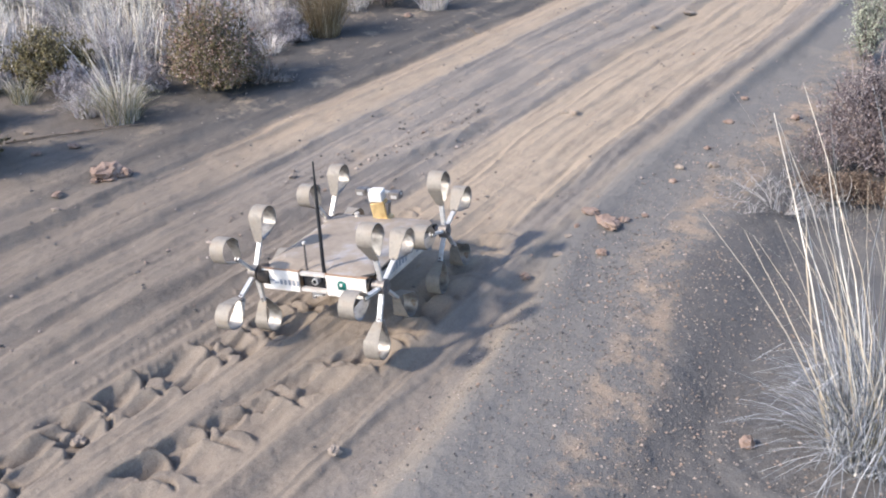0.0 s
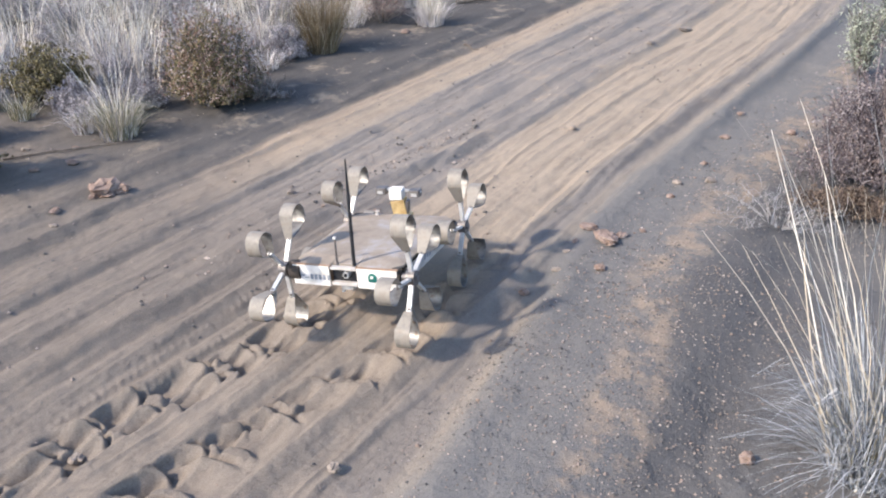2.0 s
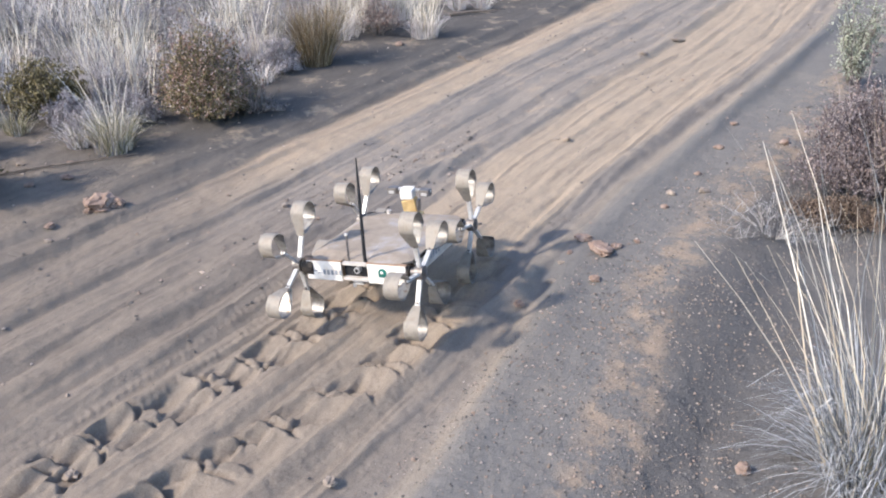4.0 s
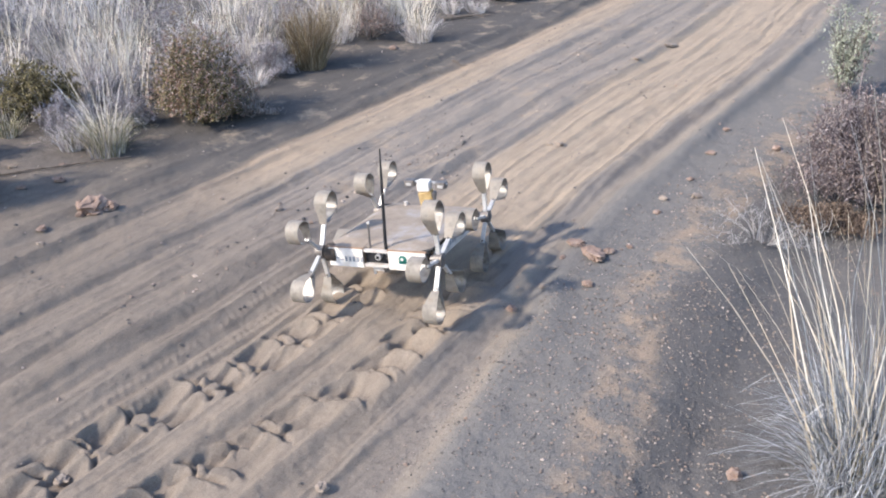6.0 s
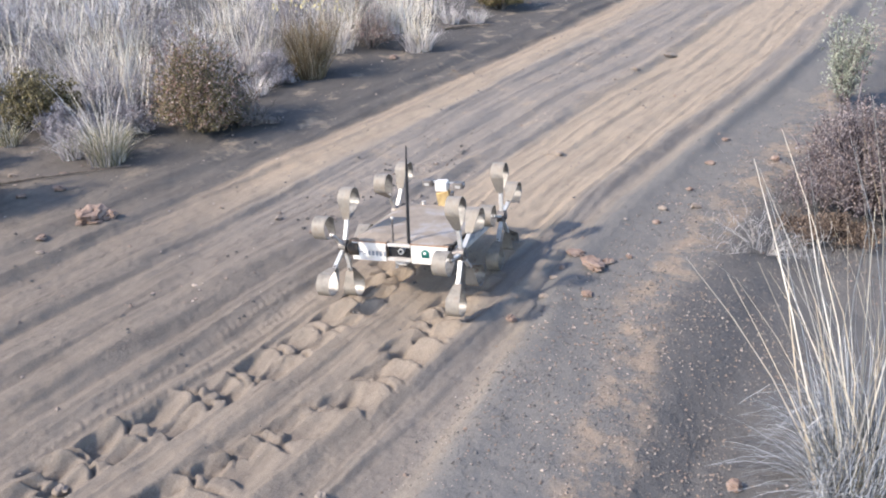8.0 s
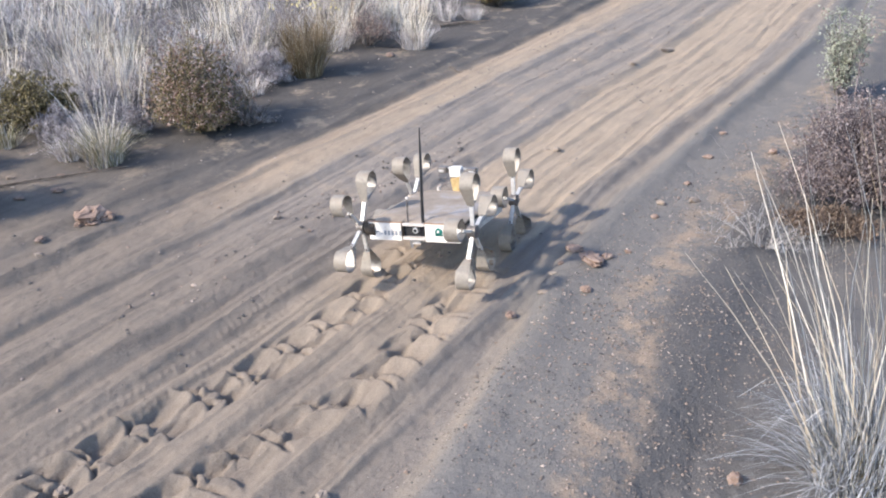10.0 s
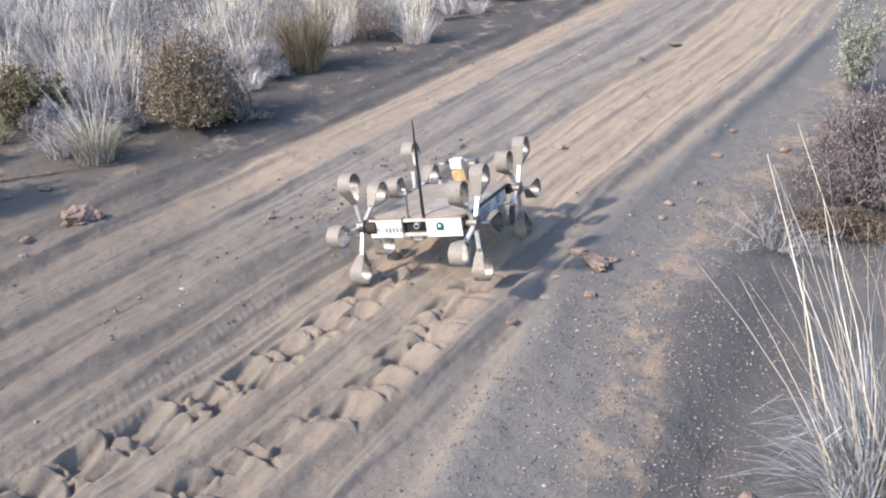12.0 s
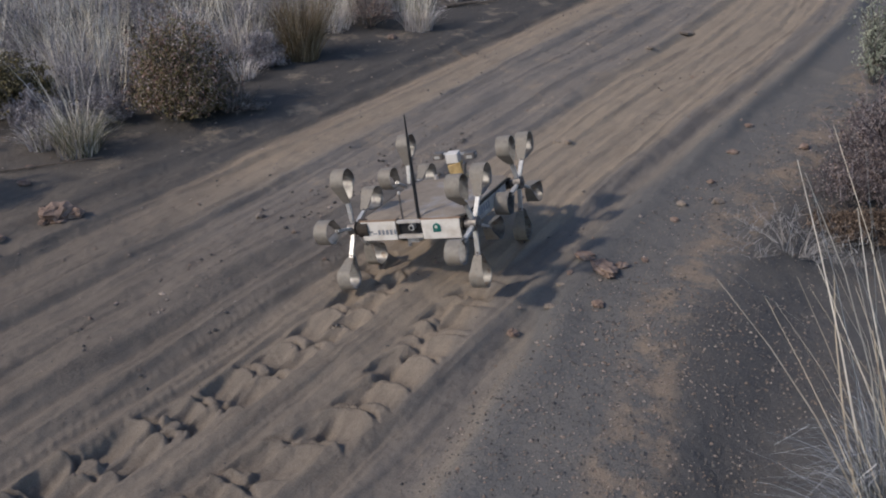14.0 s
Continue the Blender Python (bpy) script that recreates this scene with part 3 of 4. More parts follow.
def shrub(name, at, seed, wide, tall, stems, twigs, leaf, bloom, label, upright=0.3, lobes=7, thick=0.012):
    """A branching shrub: woody stems that fork into twigs, with leaves along them and heads at the tips."""
    r = random.Random(seed)
    e = new(name)
    wood, leaves, heads = [], [], []
    lobe = [(r.uniform(0, 6.283), r.uniform(0.7, 1.12)) for _ in range(lobes)]
    for _ in range(stems):
        a = r.uniform(0, 6.283)
        reach = max(s * math.exp(-min(abs(a - b), 6.283 - abs(a - b)) ** 2 / 0.30) for b, s in lobe) * 0.50 + 0.52
        el = (upright + (1 - upright) * math.asin(r.random()) / 1.5708) * 1.5708
        p1 = Vector((math.cos(a) * math.cos(el) * wide / 2, math.sin(a) * math.cos(el) * wide / 2, tall * (0.05 + 0.93 * math.sin(el)))) * reach * r.uniform(0.75, 1.02)
        root = Vector((math.cos(a), math.sin(a), 0)) * wide * 0.06
        wood.append((root, p1, 0.04 * tall, thick, a))
        for _ in range(twigs):
            f = r.uniform(0.12 if name in LEAFY else 0.4, 1.0)
            q = root.lerp(p1, f) + Vector((0, 0, 0.16 * tall * f * (1 - f)))
            t = q + Vector((r.gauss(0, 1), r.gauss(0, 1), abs(r.gauss(0.6, 0.6)))) * 0.085 * (wide + tall) / 2
            t.z = max(t.z, 0.03)
            wood.append((q, t, 0.005, thick * 0.4, r.uniform(0, 3.1)))
            if leaf:
                for _ in range(leaf[1]):
                    leaves.append(q.lerp(t, r.random()) + Vector((r.gauss(0, 0.012), r.gauss(0, 0.012), r.gauss(0, 0.012))))
            if bloom:
                for _ in range(bloom[1]):
                    heads.append(t + Vector((r.gauss(0, 0.010), r.gauss(0, 0.010), r.gauss(0.004, 0.010))))
    from_arrays("branchwork", *ribbons(wood, 0.5), stems_material(name), e)
    if leaf:
        from_arrays("foliage", *specks(r, leaves, leaf[2]), leaf[0], e)
    if bloom:
        from_arrays("bloom_cover", *specks(r, heads, bloom[2]), bloom[0], e)
    e.matrix_world = pose(at[0], at[1], ground_at(*at) - 0.01)
    return tagged(e, label, "shrub", "shrubs beside the track")


def stems_material(name):
    return {"dry_shrub": PURPLETWIG, "twig_mat": RUSTTWIG, "bleached_mat": BLEACHED}.get(name, TWIG)


# far side of the track
shrub("flowering_shrub", (-1.88, 6.55), 1, 0.93, 0.82, 230, 16, (HEATH, 5, 0.011), (BLOOM, 3, 0.0085), "dense round olive shrub with faded reddish-brown flower heads", 0.0, 9)
broom = tuft((-1.24, 8.0), 2, [("upright_growth", BROOM, (1100, 0.72, 0.40, 0.13, 0.0034, 0.0, 0.0, 0.35)), ("leafy_growth", HEATH, (240, 0.56, 0.36, 0.14, 0.0045)), ("dry_growth", STRAW, (110, 0.70, 0.44, 0.12, 0.0032))],
             "upright dark brown broom shrub with yellow flower tips", "shrubs beside the track", "broom_shrub")
r = random.Random(8)
for _ in range(60):
    a, q = r.uniform(0, 6.283), 0.34 * math.sqrt(r.random())
    c = Vector((q * math.cos(a), q * math.sin(a), 0.70 - 0.8 * q * q + r.gauss(0, 0.03)))
    from_arrays("flower_head", *specks(r, [c], 0.016), YELLOW, broom)
shrub("dead_shrub", (-0.74, 9.05), 3, 0.75, 0.50, 70, 18, None, (BLOOM, 1, 0.008), "dead grey-brown twiggy shrub without leaves", 0.05)
shrub("dark_shrub", (0.72, 10.9), 4, 0.8, 0.6, 90, 14, (HEATH, 6, 0.015), (BLOOM, 1, 0.012), "dark olive shrub at the road's far verge", 0.1)
shrub("dark_shrub", (-3.22, 6.72), 5, 0.84, 0.46, 130, 12, (HEATH, 6, 0.014), None, "low dark olive shrub among pale grass", 0.0)
# this shrub stands left of the view, added to cast shade over the verge
shrub("dark_shrub", (-3.24, 5.02), 9, 0.78, 0.80, 150, 14, (HEATH, 6, 0.016), None, "unseen dark olive shrub, added to shade the track's grey verge", 0.0)
shrub("dead_shrub", (-1.50, 6.66), 6, 0.50, 0.26, 60, 16, None, None, "small dead grey twiggy shrub beside the flowering one", 0.0)
for k, (x, y, w, t) in enumerate(((-2.72, 6.22, 0.5, 0.34), (-2.35, 7.15, 0.7, 0.45), (-3.1, 7.45, 0.8, 0.45), (-2.5, 8.1, 0.8, 0.5), (-3.7, 8.2, 0.9, 0.5), (-1.75, 8.5, 0.7, 0.5),
                                  (-4.3, 7.3, 0.8, 0.45), (-3.0, 9.0, 0.9, 0.55), (-1.9, 9.6, 0.9, 0.5), (-4.6, 9.0, 1.0, 0.55), (-1.2, 10.4, 0.9, 0.5), (-2.1, 6.95, 0.5, 0.35), (-3.6, 6.45, 0.5, 0.30), (-3.42, 5.72, 0.55, 0.46), (-2.95, 6.40, 0.55, 0.32), (-2.45, 6.45, 0.5, 0.30), (-2.75, 6.95, 0.6, 0.42), (-2.2, 7.75, 0.7, 0.45), (-1.55, 7.75, 0.5, 0.40), (-1.65, 9.0, 0.7, 0.45))):
    shrub("grey_shrub", (x, y), 60 + k, w, t, 75, 11, (HAZE, 7, 0.009), None, "low soft lavender-grey shrub among the dry grass", 0.0)

TUFTS = [  # place, seed, kind
    ((-2.40, 5.90), 1, "olive"), ((-2.68, 5.98), 2, "pale_small"), ((-3.25, 6.22), 3, "olive_small"), ((-0.24, 8.95), 4, "mixed"), ((-1.64, 7.42), 5, "pale_small"),
    ((-2.10, 7.4), 6, "pale"), ((-2.60, 6.75), 7, "pale_small"), ((-2.75, 7.05), 8, "pale"), ((-2.9, 7.6), 9, "straw"), ((-3.9, 6.9), 10, "pale"), ((-1.80, 8.1), 11, "straw"),
    ((-0.55, 9.7), 12, "mixed"), ((0.40, 10.15), 13, "pale_small"), ((0.1, 10.1), 14, "pale_small"), ((-2.3, 8.4), 15, "straw"), ((-3.5, 7.9), 16, "straw"), ((-4.2, 7.6), 17, "pale"), ((-3.95, 6.3), 18, "pale_small"),
    ((-1.1, 8.9), 19, "straw"), ((-0.95, 9.5), 20, "straw"), ((-3.0, 7.3), 21, "straw"),
]
KINDS = {
    "olive": ([("green_foliage", OLIVE, (330, 0.32, 0.30, 0.11, 0.0046, 0.0, 0.0, 0.9)), ("dry_foliage", STRAW, (230, 0.38, 0.36, 0.12, 0.0042, 0.0, 0.0, 0.9)), ("grey_foliage", HAZE, (160, 0.34, 0.34, 0.13, 0.0042, 0.0, 0.0, 0.9)), ("stalk_growth", STRAW, (38, 0.78, 0.34, 0.08, 0.0042, -0.12, 0.0))], "olive-green grass tuft with tall dry straw stalks"),
    "olive_small": ([("green_foliage", OLIVE, (120, 0.22, 0.20, 0.07, 0.005, 0.0, 0.0, 0.6)), ("dry_foliage", STRAW, (70, 0.28, 0.20, 0.08, 0.0045))], "small olive grass tuft on grey sand"),
    "pale": ([("dry_foliage", PALE, (210, 0.40, 0.36, 0.16, 0.005, 0.0, 0.0, 0.7)), ("stalk_growth", STRAW, (50, 0.80, 0.36, 0.14, 0.0034))], "pale weathered grass tuft with straw stalks"),
    "pale_small": ([("dry_foliage", PALE, (190, 0.22, 0.24, 0.09, 0.005, 0.0, 0.0, 0.8)), ("green_foliage", OLIVE, (30, 0.20, 0.15, 0.07, 0.005))], "small pale grey grass tuft on the verge"),
    "straw": ([("dry_foliage", PALE, (170, 0.42, 0.38, 0.16, 0.005, 0.0, 0.0, 0.7)), ("stalk_growth", STRAW, (84, 0.84, 0.46, 0.17, 0.0036))], "tall straw-coloured dry grass tuft"),
    "mixed": ([("dry_foliage", PALE, (260, 0.32, 0.34, 0.14, 0.006, 0.0, 0.0, 0.7)), ("stalk_growth", STRAW, (100, 0.78, 0.30, 0.10, 0.005)), ("green_foliage", OLIVE, (60, 0.25, 0.16, 0.1, 0.006))], "dry grass tuft with straw stalks above greyish leaves"),
}
for at, seed, kind in TUFTS:
    tuft(at, seed, KINDS[kind][0], KINDS[kind][1])


def grass_field():
    """The open grassland behind the track, as one mesh a tone."""
    r = random.Random(21)
    for name, material, count, tall, w in (("dry_grassland", PALE, 170, 0.42, 0.007), ("straw_grassland", STRAW, 170, 0.78, 0.0046)):
        all_blades = []
        made = 0
        while made < count:
            x, y = r.uniform(-8.5, 0.2), r.uniform(6.6, 16)
            if RC * x - RS * y > -5.85 or abs(x) > 0.62 * y + 0.6:
                continue
            made += 1
            z = ground_at(x, y)
            for a, b, s, ww, t in blades(r, 64 if tall < 0.6 else 36, tall * r.uniform(0.6, 1.2), 0.38, 0.22, w, 0.0, 0.0, 0.6):
                all_blades.append(((a[0] + x, a[1] + y, a[2] + z), (b[0] + x, b[1] + y, b[2] + z), s, ww, t))
        tagged(from_arrays(name, *ribbons(all_blades), material), "pale dry grassland covering the slope beyond the track" if tall < 0.6 else "straw-coloured seed stalks of the dry grassland", "grass", kind="stuff")


grass_field()

# near side of the track
tuft((1.59, 2.72), 31, [("skirt_foliage", TUSSOCK, (620, 0.22, 0.50, 0.17, 0.0044, 0.0, 0.0, 1.6)), ("grey_foliage", TUSSOCK, (760, 0.46, 0.42, 0.16, 0.0044, 0.0, 0.0, 1.1)), ("upright_foliage", TUSSOCK, (420, 0.66, 0.30, 0.14, 0.0044, 0.0, 0.0, 0.5)),
                        ("green_foliage", OLIVE, (260, 0.34, 0.2, 0.12, 0.0042)), ("stalk_growth", STALK, (42, 1.52, 0.36, 0.18, 0.0078, 0.04, 2.6, 0.12)), ("leaning_growth", STALK, (26, 1.38, 0.36, 0.15, 0.0080, 0.33, 2.6, 0.15)),
                        ("bent_growth", STALK, (6, 0.85, 0.70, 0.12, 0.0070, 0.10, 3.0, 0.4))],
     "large tussock with pale straw stalks and blue-grey leaves")
shrub("dry_shrub", (2.66, 5.02), 32, 1.22, 0.86, 210, 20, (PURPLETWIG, 3, 0.009), (PINKBLOOM, 1, 0.008), "dense dry brown shrub with pinkish dead seed heads", 0.0, 10)
shrub("twig_mat", (2.30, 4.76), 33, 0.80, 0.16, 110, 14, (RUSTTWIG, 2, 0.010), None, "low mat of rust-brown dead twigs", 0.0)
shrub("bleached_mat", (1.84, 4.52), 36, 1.0, 0.22, 64, 9, None, None, "sprawling bleached dead branches at the shrub's foot", 0.0, 7, 0.007)
shrub("sage_bush", (3.36, 7.02), 34, 0.68, 0.92, 40, 13, (SAGE, 7, 0.0115), None, "pale grey-green leafy sage bush", 0.40)


def stick(at, to, r0, label):
    bm = bmesh.new()
    a, b = Vector((*at, ground_at(*at) + r0)), Vector((*to, ground_at(*to) + r0))
    last = a
    for k in range(1, 8):
        p = a.lerp(b, k / 7)
        p.x += 0.02 * noise.noise(p * 3)
        p.z = ground_at(p.x, p.y) + r0 + 0.006
        rod(bm, last, p, r0 * (1 - 0.08 * k), r0 * (1 - 0.08 * (k + 1)), 7)
        last = p
    return tagged(mesh_object("stick", bm, BARK), label, "stick")


def trunk_on(shrub_thing, height_m, seed):
    """A short gnarled trunk for a dead shrub."""
    r = random.Random(seed)
    bm = bmesh.new()
    last = Vector((0, 0, -0.05))
    for k in range(1, 7):
        p = Vector((r.gauss(0, 0.02), r.gauss(0, 0.02), height_m * k / 6))
        rod(bm, last, p, 0.040 * (1 - 0.10 * k), 0.040 * (1 - 0.10 * (k + 1)), 9)
        last = p
    return part("trunk", bm, BARK, shrub_thing, "gnarled dark dead trunk")


trunk_on(shrub("dead_shrub", (-0.92, 9.45), 7, 0.7, 0.9, 40, 12, None, None, "dead dark shrub with a gnarled upright trunk", 0.3), 0.75, 3)
stick((-3.02, 5.44), (-2.20, 5.82), 0.009, "thin weathered grey stick lying on the sand")
stick((0.09, 8.2), (0.23, 8.16), 0.008, "short pale twig lying at the road's edge")
stick((0.02, 9.75), (0.55, 9.95), 0.022, "bleached dead branch lying on the far verge")

# ---- the rover ----
HALF_TRACK, HALF_BASE = 0.30, 0.3285
BACK = -0.360


def spring_leg(parent, angle):
    """One leg of a wheel: a flat bar from the hub and a drop-shaped loop of spring steel at its end."""
    turn = pose(0, 0, 0, angle)
    bm = bmesh.new()
    box(bm, (0.022, 0.130, 0.012), (0, 0.092, 0), None, 0.002)
    box(bm, (0.014, 0.05, 0.016), (0, 0.030, 0), None, 0.002)
    bm.transform(turn)
    bar = part("leg_bar", bm, ALU, parent)
    # the loop, a closed strip with thickness
    pts = []
    for k in range(31):
        f = k / 30
        if f < 0.22:
            g = f / 0.22
            pts.append((0.138 + 0.100 * g, 0.007 + 0.050 * g ** 1.0))
        elif f > 0.80:
            g = (1 - f) / 0.20
            pts.append((0.150 + 0.086 * g, -0.007 - 0.049 * g ** 0.8))
        else:
            a = radians(95 - 195 * (f - 0.22) / 0.58)
            pts.append((0.240 + 0.066 * math.cos(a), 0.057 * math.sin(a)))
    bm = bmesh.new()
    w, th = 0.035, 0.0014
    rows = []
    for k, (py, pz) in enumerate(pts):
        a, b = pts[max(k - 1, 0)], pts[min(k + 1, 30)]
        n = Vector((0, -(b[1] - a[1]), b[0] - a[0])).normalized() * th
        narrow = w * (0.55 + 0.45 * min(1, min(k, 30 - k) / 6))
        rows.append([bm.verts.new((s * narrow, py + q * n.y, pz + q * n.z)) for s, q in ((-1, 1), (1, 1), (1, -1), (-1, -1))])
    for r0, r1 in zip(rows, rows[1:]):
        for k in range(4):
            face = bm.faces.new((r0[k], r0[(k + 1) % 4], r1[(k + 1) % 4], r1[k]))
            face.smooth, face.material_index = k in (0, 2), 1 if k == 0 else 0
    bm.faces.new(rows[0]), bm.faces.new(rows[-1][::-1])
    for r0, r1 in zip(rows, rows[1:]):
        for k in range(4):
            bm.edges.get((r0[k], r1[k])).smooth = False
    bmesh.ops.recalc_face_normals(bm, faces=bm.faces)
    bm.transform(turn)
    part("spring_loop", bm, STEEL, parent).data.materials.append(DUSTYSTEEL)
    bm = bmesh.new()
    for y in (0.138, 0.154):
        rod(bm, (0, y, -0.012), (0, y, 0.012), 0.0055, None, 8)
    bm.transform(turn)
    part("bolt", bm, BOLT, parent)
    return bar


def wheel(parent, side):
    bm = bmesh.new()
    rod(bm, (-0.020, 0, 0), (0.020, 0, 0), 0.034, None, 20)
    rod(bm, (-side * 0.045, 0, 0), (-side * 0.018, 0, 0), 0.020, None, 14)
    rod(bm, (side * 0.018, 0, 0), (side * 0.030, 0, 0), 0.015, None, 6)
    hub = part("wheel", bm, BOLT, parent, "leg wheel of five spring-steel loops")
    for k in range(5):
        spring_leg(hub, 72 * k)
    return hub


def bars(parent, spots, y, label, material=INK, axis="x"):
    """Unreadable print as plain bars."""
    for a, z, w, h in spots:
        bm = bmesh.new()
        if axis == "x":
            box(bm, (w, 0.0015, h), (a, y, z))
        else:
            box(bm, (0.0015, w, h), (y, a, z))
        part("print_bar", bm, material, parent)


def build_rover():
    rover = new("rover")
    # chassis tray, tapered underneath
    bm = bmesh.new()
    top = [(-0.255, -0.3375), (0.255, -0.3375), (0.262, 0.324), (-0.262, 0.324)]
    low = [(-0.225, -0.297), (0.225, -0.297), (0.225, 0.288), (-0.225, 0.288)]
    a = [bm.verts.new((x, y, 0.034)) for x, y in top]
    b = [bm.verts.new((x, y, -0.062)) for x, y in low]
    bm.faces.new(a), bm.faces.new(b[::-1])
    for k in range(4):
        bm.faces.new((a[k], b[k], b[(k + 1) % 4], a[(k + 1) % 4]))
    bmesh.ops.recalc_face_normals(bm, faces=bm.faces)
    bmesh.ops.bevel(bm, geom=list(bm.edges), offset=0.006, segments=2, affect="EDGES")
    part("chassis_tray", bm, TRAY, rover, "sand-brown tray under the deck")
    # deck with a shallow crown and clipped corners
    bm = bmesh.new()
    ring = [(-0.265, -0.33), (-0.225, -0.388), (-0.075, -0.388), (-0.062, -0.368), (0.062, -0.368), (0.075, -0.388), (0.225, -0.388), (0.272, -0.33),
            (0.275, 0.335), (0.235, 0.378), (-0.235, 0.378), (-0.275, 0.335)]
    ring = [(x, 0.9 * y) for x, y in ring]
    lo = [bm.verts.new((x, y, 0.034)) for x, y in ring]
    hi = [bm.verts.new((x, y, 0.044)) for x, y in ring]
    inner = [bm.verts.new((x * 0.80, y * 0.80, 0.060 + 0.005 * math.sin(7 * x + 9 * y))) for x, y in ring]
    n = len(ring)
    for k in range(n):
        j = (k + 1) % n
        bm.faces.new((lo[k], lo[j], hi[j], hi[k]))
        bm.faces.new((hi[k], hi[j], inner[j], inner[k]))
    c = bm.verts.new((0, 0, 0.067))
    for k in range(n):
        bm.faces.new((inner[k], inner[(k + 1) % n], c))
    bm.faces.new(lo[::-1])
    bmesh.ops.recalc_face_normals(bm, faces=bm.faces)
    part("deck", bm, DECK, rover, "sand-covered grey deck")
    # rear face: two white panels either side of a recess with a camera
    for x0, x1 in ((-0.262, -0.072), (0.066, 0.262)):
        bm = bmesh.new()
        box(bm, (x1 - x0, 0.008, 0.094), ((x0 + x1) / 2, BACK + 0.004, -0.010), None, 0.003)
        p = part("rear_panel", bm, WHITE, rover, "scuffed white rear panel")
        bm = bmesh.new()
        box(bm, (x1 - x0 + 0.01, 0.014, 0.006), ((x0 + x1) / 2, BACK + 0.010, 0.0405), None, 0.001)
        part("trim", bm, COPPER, p, "coppery edge strip")
        if x0 < 0:
            bars(p, [(-0.165 + 0.0215 * k, -0.016, 0.013, 0.024) for k in range(4)] + [(-0.079, -0.016, 0.011, 0.024), (-0.215, -0.012, 0.03, 0.006), (-0.19, -0.022, 0.02, 0.005)], BACK - 0.001, "faded grey print")
        else:
            bm = bmesh.new()
            bmesh.ops.create_cone(bm, cap_ends=True, segments=24, radius1=0.021, radius2=0.021, depth=0.004, matrix=pose(0.144, BACK - 0.001, -0.001, 90))
            box(bm, (0.040, 0.004, 0.016), (0.144, BACK - 0.001, -0.014))
            part("badge", bm, TEAL, p, "round teal badge")
            bm = bmesh.new()
            box(bm, (0.012, 0.003, 0.012), (0.142, BACK - 0.004, 0.002))
            part("badge_mark", bm, WHITE, p)
    bm = bmesh.new()
    box(bm, (0.13, 0.006, 0.078), (-0.003, BACK + 0.028, -0.006), None, 0.001)
    part("recess_plate", bm, BLACK, rover, "dark recessed plate")
    bm = bmesh.new()
    box(bm, (0.126, 0.020, 0.014), (-0.003, BACK + 0.014, 0.030), None, 0.002)
    part("recess_bar", bm, DUSTY, rover)
    bm = bmesh.new()
    box(bm, (0.128, 0.022, 0.016), (-0.003, BACK + 0.014, -0.044), None, 0.002)
    part("recess_sill", bm, DUSTY, rover)
    bm = bmesh.new()
    rod(bm, (0.012, BACK + 0.026, 0.003), (0.012, BACK - 0.004, 0.003), 0.015, None, 20)
    eye = part("rear_camera", bm, ALU, rover, "small silver-ringed camera")
    bm = bmesh.new()
    rod(bm, (0.012, BACK, 0.003), (0.012, BACK - 0.006, 0.003), 0.009, None, 16)
    part("lens", bm, LENS, eye)
    bm = bmesh.new()
    box(bm, (0.050, 0.050, 0.026), (0.0, BACK + 0.05, -0.068), None, 0.004)
    box(bm, (0.014, 0.014, 0.05), (-0.045, BACK + 0.06, -0.085), None, 0.002)
    part("underslung_box", bm, DUSTY, rover, "small box under the tail")
    # side panels
    for s in (-1, 1):
        bm = bmesh.new()
        box(bm, (0.008, 0.54, 0.082), (s * 0.266, 0.0, -0.010), None, 0.003)
        p = part("side_panel", bm, DUSTY, rover, "dusty pale side panel")
        bm = bmesh.new()
        box(bm, (0.014, 0.59, 0.014), (s * 0.270, 0.0, 0.030), None, 0.002)
        part("trim", bm, RUBBER, p, "dark brown edge strip")
        bars(p, [(-0.153 + 0.031 * k, -0.008, 0.019, 0.036) for k in range(6)] + [(0.14, -0.005, 0.06, 0.05)], s * 0.2705, "grey print", INK, "y")
    # motor pods at the corners
    for sx in (-1, 1):
        for sy in (-1, 1):
            bm = bmesh.new()
            rod(bm, (sx * 0.225, sy * HALF_BASE, 0), (sx * (0.282 if sx < 0 else 0.274), sy * HALF_BASE, 0), 0.046 if sx < 0 else 0.030, None, 18)
            rod(bm, (sx * 0.16, sy * (HALF_BASE - 0.02), 0), (sx * 0.23, sy * HALF_BASE, 0), 0.026, None, 14)
            part("motor_pod", bm, RUBBER, rover, "dark motor housing")
    # aerials
    bm = bmesh.new()
    rod(bm, (0.046, -0.332, 0.03), (0.046, -0.332, 0.075), 0.0085, None, 12)
    rod(bm, (0.046, -0.332, 0.075), (0.060, -0.332, 0.36), 0.0085, 0.0075, 12)
    rod(bm, (0.060, -0.332, 0.36), (0.069, -0.332, 0.535), 0.0075, 0.003, 12)
    part("aerial", bm, BLACK, rover, "tall black whip aerial")
    bm = bmesh.new()
    rod(bm, (-0.042, -0.332, 0.03), (-0.036, -0.332, 0.165), 0.0055, 0.0045, 10)
    stub = part("short_aerial", bm, BOLT, rover, "short grey aerial")
    bm = bmesh.new()
    box(bm, (0.014, 0.014, 0.012), (-0.036, -0.332, 0.168), None, 0.003)
    part("cap", bm, DUSTY, stub)
    # mast with its camera head
    bm = bmesh.new()
    box(bm, (0.074, 0.060, 0.100), (-0.006, 0.310, 0.090), pose(0, 0, 0, 0, -9, 8), 0.006)
    box(bm, (0.090, 0.074, 0.020), (0.004, 0.310, 0.050), pose(0, 0, 0, 0, 0, 8), 0.004)
    mast = part("mast", bm, GOLD, rover, "crinkled gold-foil mast")
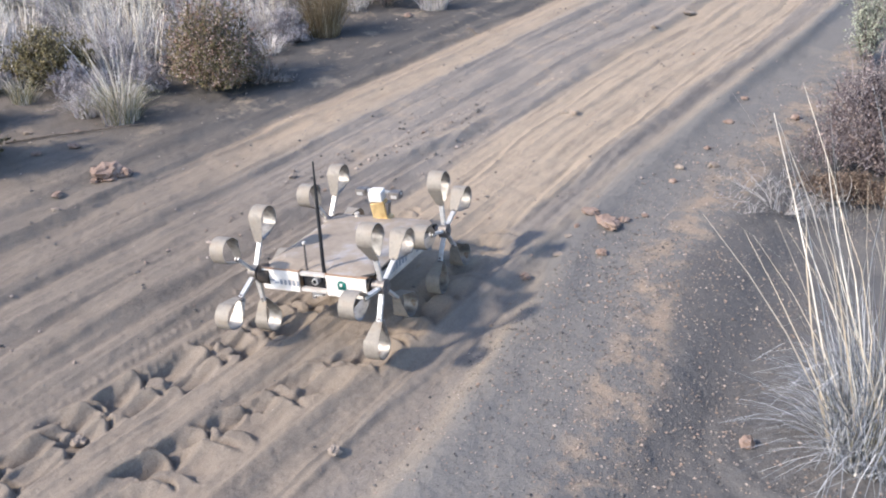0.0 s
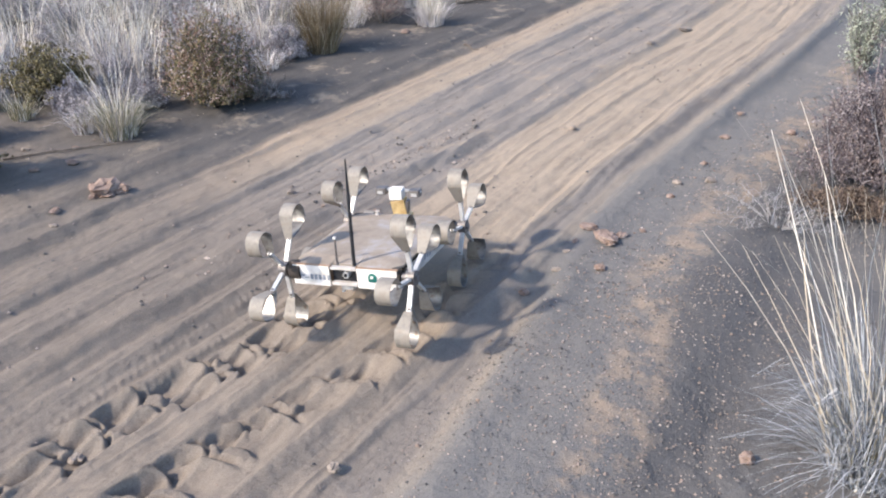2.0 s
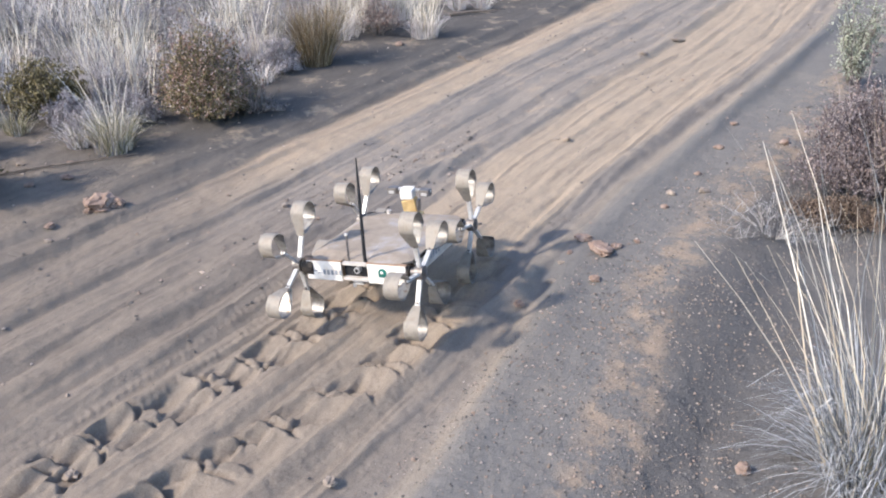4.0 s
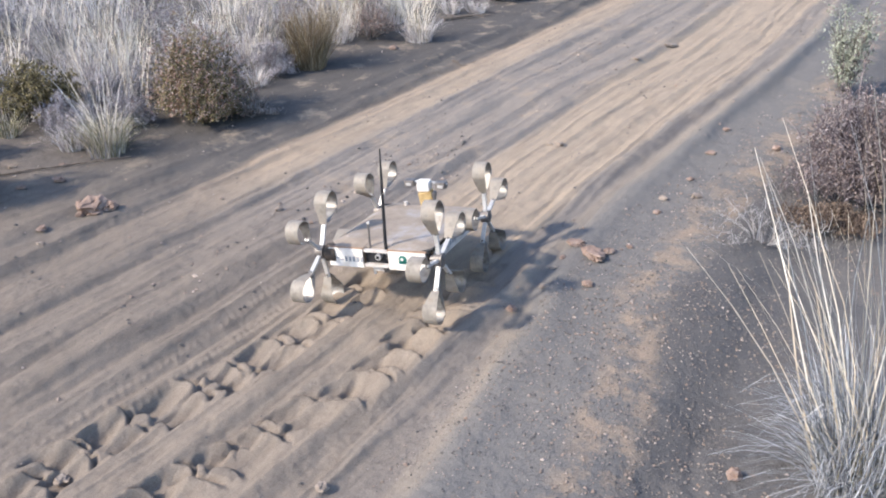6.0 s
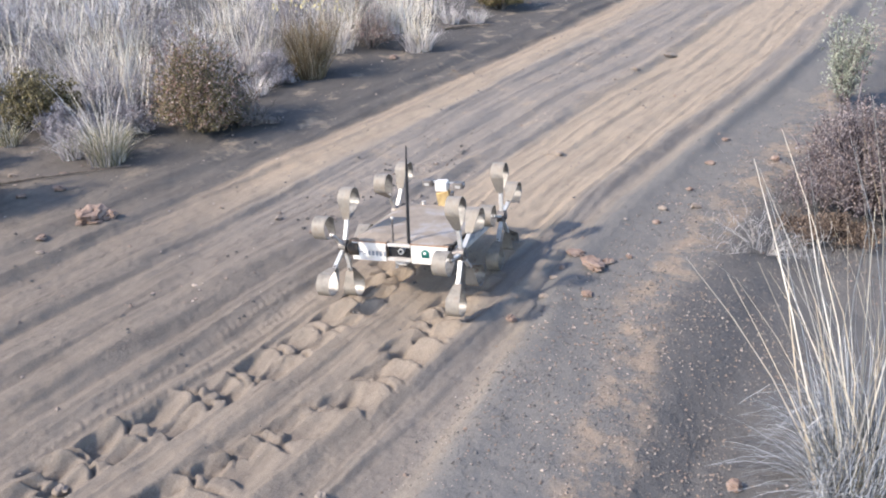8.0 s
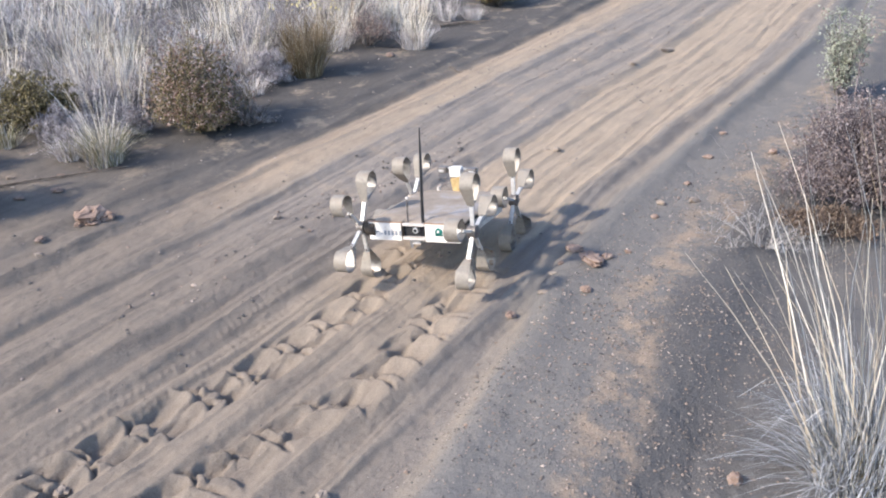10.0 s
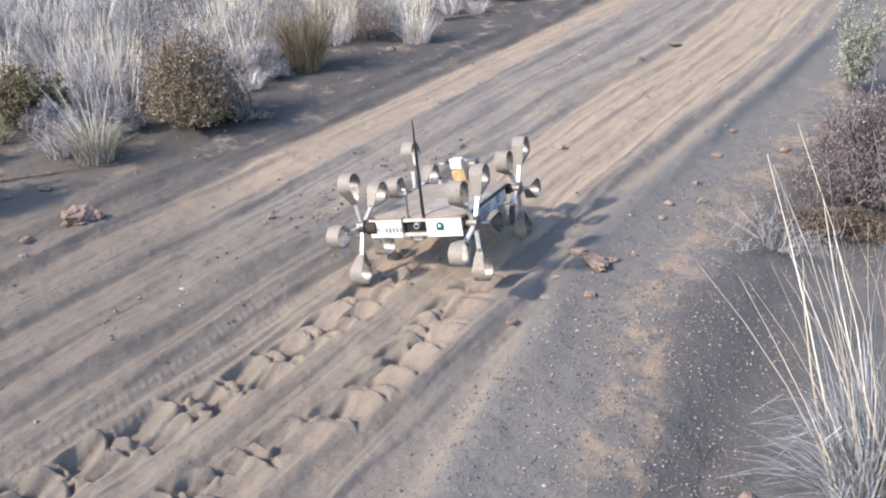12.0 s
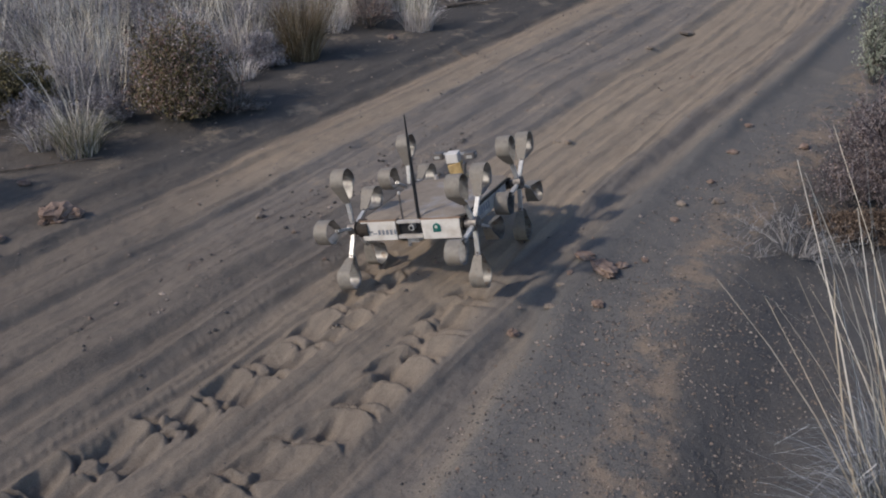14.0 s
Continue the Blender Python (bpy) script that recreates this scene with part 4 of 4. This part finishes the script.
    bm = bmesh.new()
    box(bm, (0.014, 0.05, 0.09), (0.030, 0.316, 0.088), pose(0, 0, 0, 0, 8, 8), 0.002)
    part("mast_strut", bm, BOLT, mast)
    bm = bmesh.new()
    box(bm, (0.068, 0.072, 0.052), (-0.018, 0.310, 0.170), pose(0, 0, 0, 4, 0, 8), 0.008)
    head = part("camera_head", bm, WHITE, rover, "white camera head on the mast")
    bm = bmesh.new()
    box(bm, (0.245, 0.016, 0.012), (-0.015, 0.331, 0.182), pose(0, 0, 0, 0, 3, 0), 0.002)
    part("crossbar", bm, ALU, head)
    for s in (-1, 1):
        bm = bmesh.new()
        box(bm, (0.056, 0.05, 0.036), (-0.015 + s * 0.092, 0.326, 0.174 - 0.004 * s), None, 0.005)
        side_cam = part("side_camera", bm, BOLT, head, "silver side camera")
        bm = bmesh.new()
        box(bm, (0.030, 0.053, 0.016), (-0.015 + s * 0.094, 0.324, 0.170 - 0.004 * s))
        part("camera_slot", bm, ALU, side_cam)
    # small fittings on the deck
    bm = bmesh.new()
    rod(bm, (-0.12, 0.27, 0.055), (-0.12, 0.27, 0.085), 0.012, None, 12)
    part("deck_knob", bm, DUSTY, rover)
    wheels = {}
    for key, sx, sy in (("NL", -1, -1), ("NR", 1, -1), ("FR", 1, 1), ("FL", -1, 1)):
        wheels[key] = wheel(rover, sx)
    return tagged(rover, "small white sand-dusted exploration rover on four leg wheels", "rover"), wheels


ROVER, WHEELS = build_rover()

ROVER_ROWS = [
    (0, pose(-0.473, 3.653, 0.140, 3.8, -3.7, -22.7)),
    (0.5, pose(-0.453, 3.723, 0.141, 3.1, -5.9, -23.0)),
    (1, pose(-0.442, 3.759, 0.156, 3.2, -9.2, -22.8)),
    (1.5, pose(-0.420, 3.797, 0.175, 4.6, -7.9, -22.2)),
    (2, pose(-0.367, 3.826, 0.181, 3.9, -4.0, -20.7)),
    (2.5, pose(-0.365, 3.886, 0.181, 4.1, -5.2, -20.9)),
    (3, pose(-0.349, 3.876, 0.200, 3.6, -7.8, -21.9)),
    (3.5, pose(-0.324, 3.925, 0.206, 3.8, -6.0, -22.2)),
    (4, pose(-0.299, 3.974, 0.213, 4.0, -4.0, -22.5)),
    (4.5, pose(-0.274, 4.024, 0.219, 4.2, -5.9, -22.9)),
    (5, pose(-0.249, 4.073, 0.226, 4.4, -8.4, -23.4)),
    (5.5, pose(-0.223, 4.122, 0.232, 4.6, -6.4, -23.6)),
    (6, pose(-0.182, 4.161, 0.235, 3.7, -3.7, -22.5)),
    (6.5, pose(-0.170, 4.188, 0.246, 3.1, -6.7, -22.2)),
    (7, pose(-0.151, 4.238, 0.252, 3.7, -8.2, -23.6)),
    (7.5, pose(-0.122, 4.287, 0.257, 3.9, -5.5, -21.8)),
    (8, pose(-0.082, 4.308, 0.260, 2.3, -3.1, -21.4)),
    (8.5, pose(-0.060, 4.354, 0.268, 2.0, -5.4, -21.9)),
    (9, pose(-0.038, 4.401, 0.276, 1.6, -8.4, -22.3)),
    (9.5, pose(-0.017, 4.447, 0.284, 1.2, -5.9, -22.8)),
    (10, pose(0.005, 4.494, 0.291, 0.8, -4.0, -23.3)),
    (10.5, pose(0.027, 4.540, 0.299, 0.5, -6.4, -23.7)),
    (11, pose(0.031, 4.557, 0.299, 0.8, -7.5, -24.1)),
    (11.5, pose(0.026, 4.552, 0.308, 1.5, -7.7, -23.8)),
    (12, pose(0.023, 4.570, 0.311, 2.3, -8.2, -23.7)),
    (12.5, pose(0.028, 4.562, 0.314, 2.2, -8.2, -23.9)),
    (13, pose(0.025, 4.593, 0.315, 3.1, -8.9, -23.4)),
    (13.5, pose(0.020, 4.581, 0.320, 3.2, -9.0, -23.1)),
    (14, pose(0.014, 4.570, 0.325, 3.4, -9.2, -22.8)),
]
# turn of each wheel every half second
TURNS = {
    "NL": [62.3, 44.4, 27.3, 10.5, -11.9, -28.4, -42.0, -59.9, -77.8, -95.7, -113.6, -131.4, -149.9, -167.1, -183.5, -201.1, -219.6, -238.1, -256.6, -275.1, -293.6, -312.1, -321.7, -324.6, -328.9, -333.4, -334.8, -336.8, -338.9],
    "NR": [29.6, 6.0, -13.1, -28.2, -45.5, -62.4, -79.4, -97.8, -116.3, -134.8, -153.2, -171.7, -190.2, -212.5, -229.6, -243.7, -260.1, -280.4, -300.8, -321.1, -341.5, -361.8, -369.4, -372.1, -376.2, -381.6, -382.0, -383.0, -383.9],
    "FR": [22.4, 5.3, -14.3, -31.1, -49.0, -62.5, -82.8, -101.2, -119.6, -137.9, -156.3, -174.7, -194.5, -212.4, -232.0, -249.8, -268.9, -287.3, -305.6, -324.0, -342.3, -360.7, -368.8, -370.8, -374.6, -382.6, -384.3, -385.9, -387.4],
    "FL": [56.3, 40.9, 18.3, 1.2, -20.0, -34.1, -54.2, -71.7, -89.2, -106.7, -124.2, -141.7, -163.6, -185.8, -198.9, -216.6, -233.9, -253.7, -273.4, -293.1, -312.8, -332.5, -340.6, -343.8, -346.7, -350.3, -353.0, -353.8, -354.6],
}


def motions():
    walk(ROVER, ROVER_ROWS)
    for key, sx, sy in (("NL", -1, -1), ("NR", 1, -1), ("FR", 1, 1), ("FL", -1, 1)):
        walk(WHEELS[key], [(0.5 * k, pose(sx * (HALF_TRACK + 0.022), sy * HALF_BASE, 0, a)) for k, a in enumerate(TURNS[key])])


motions()
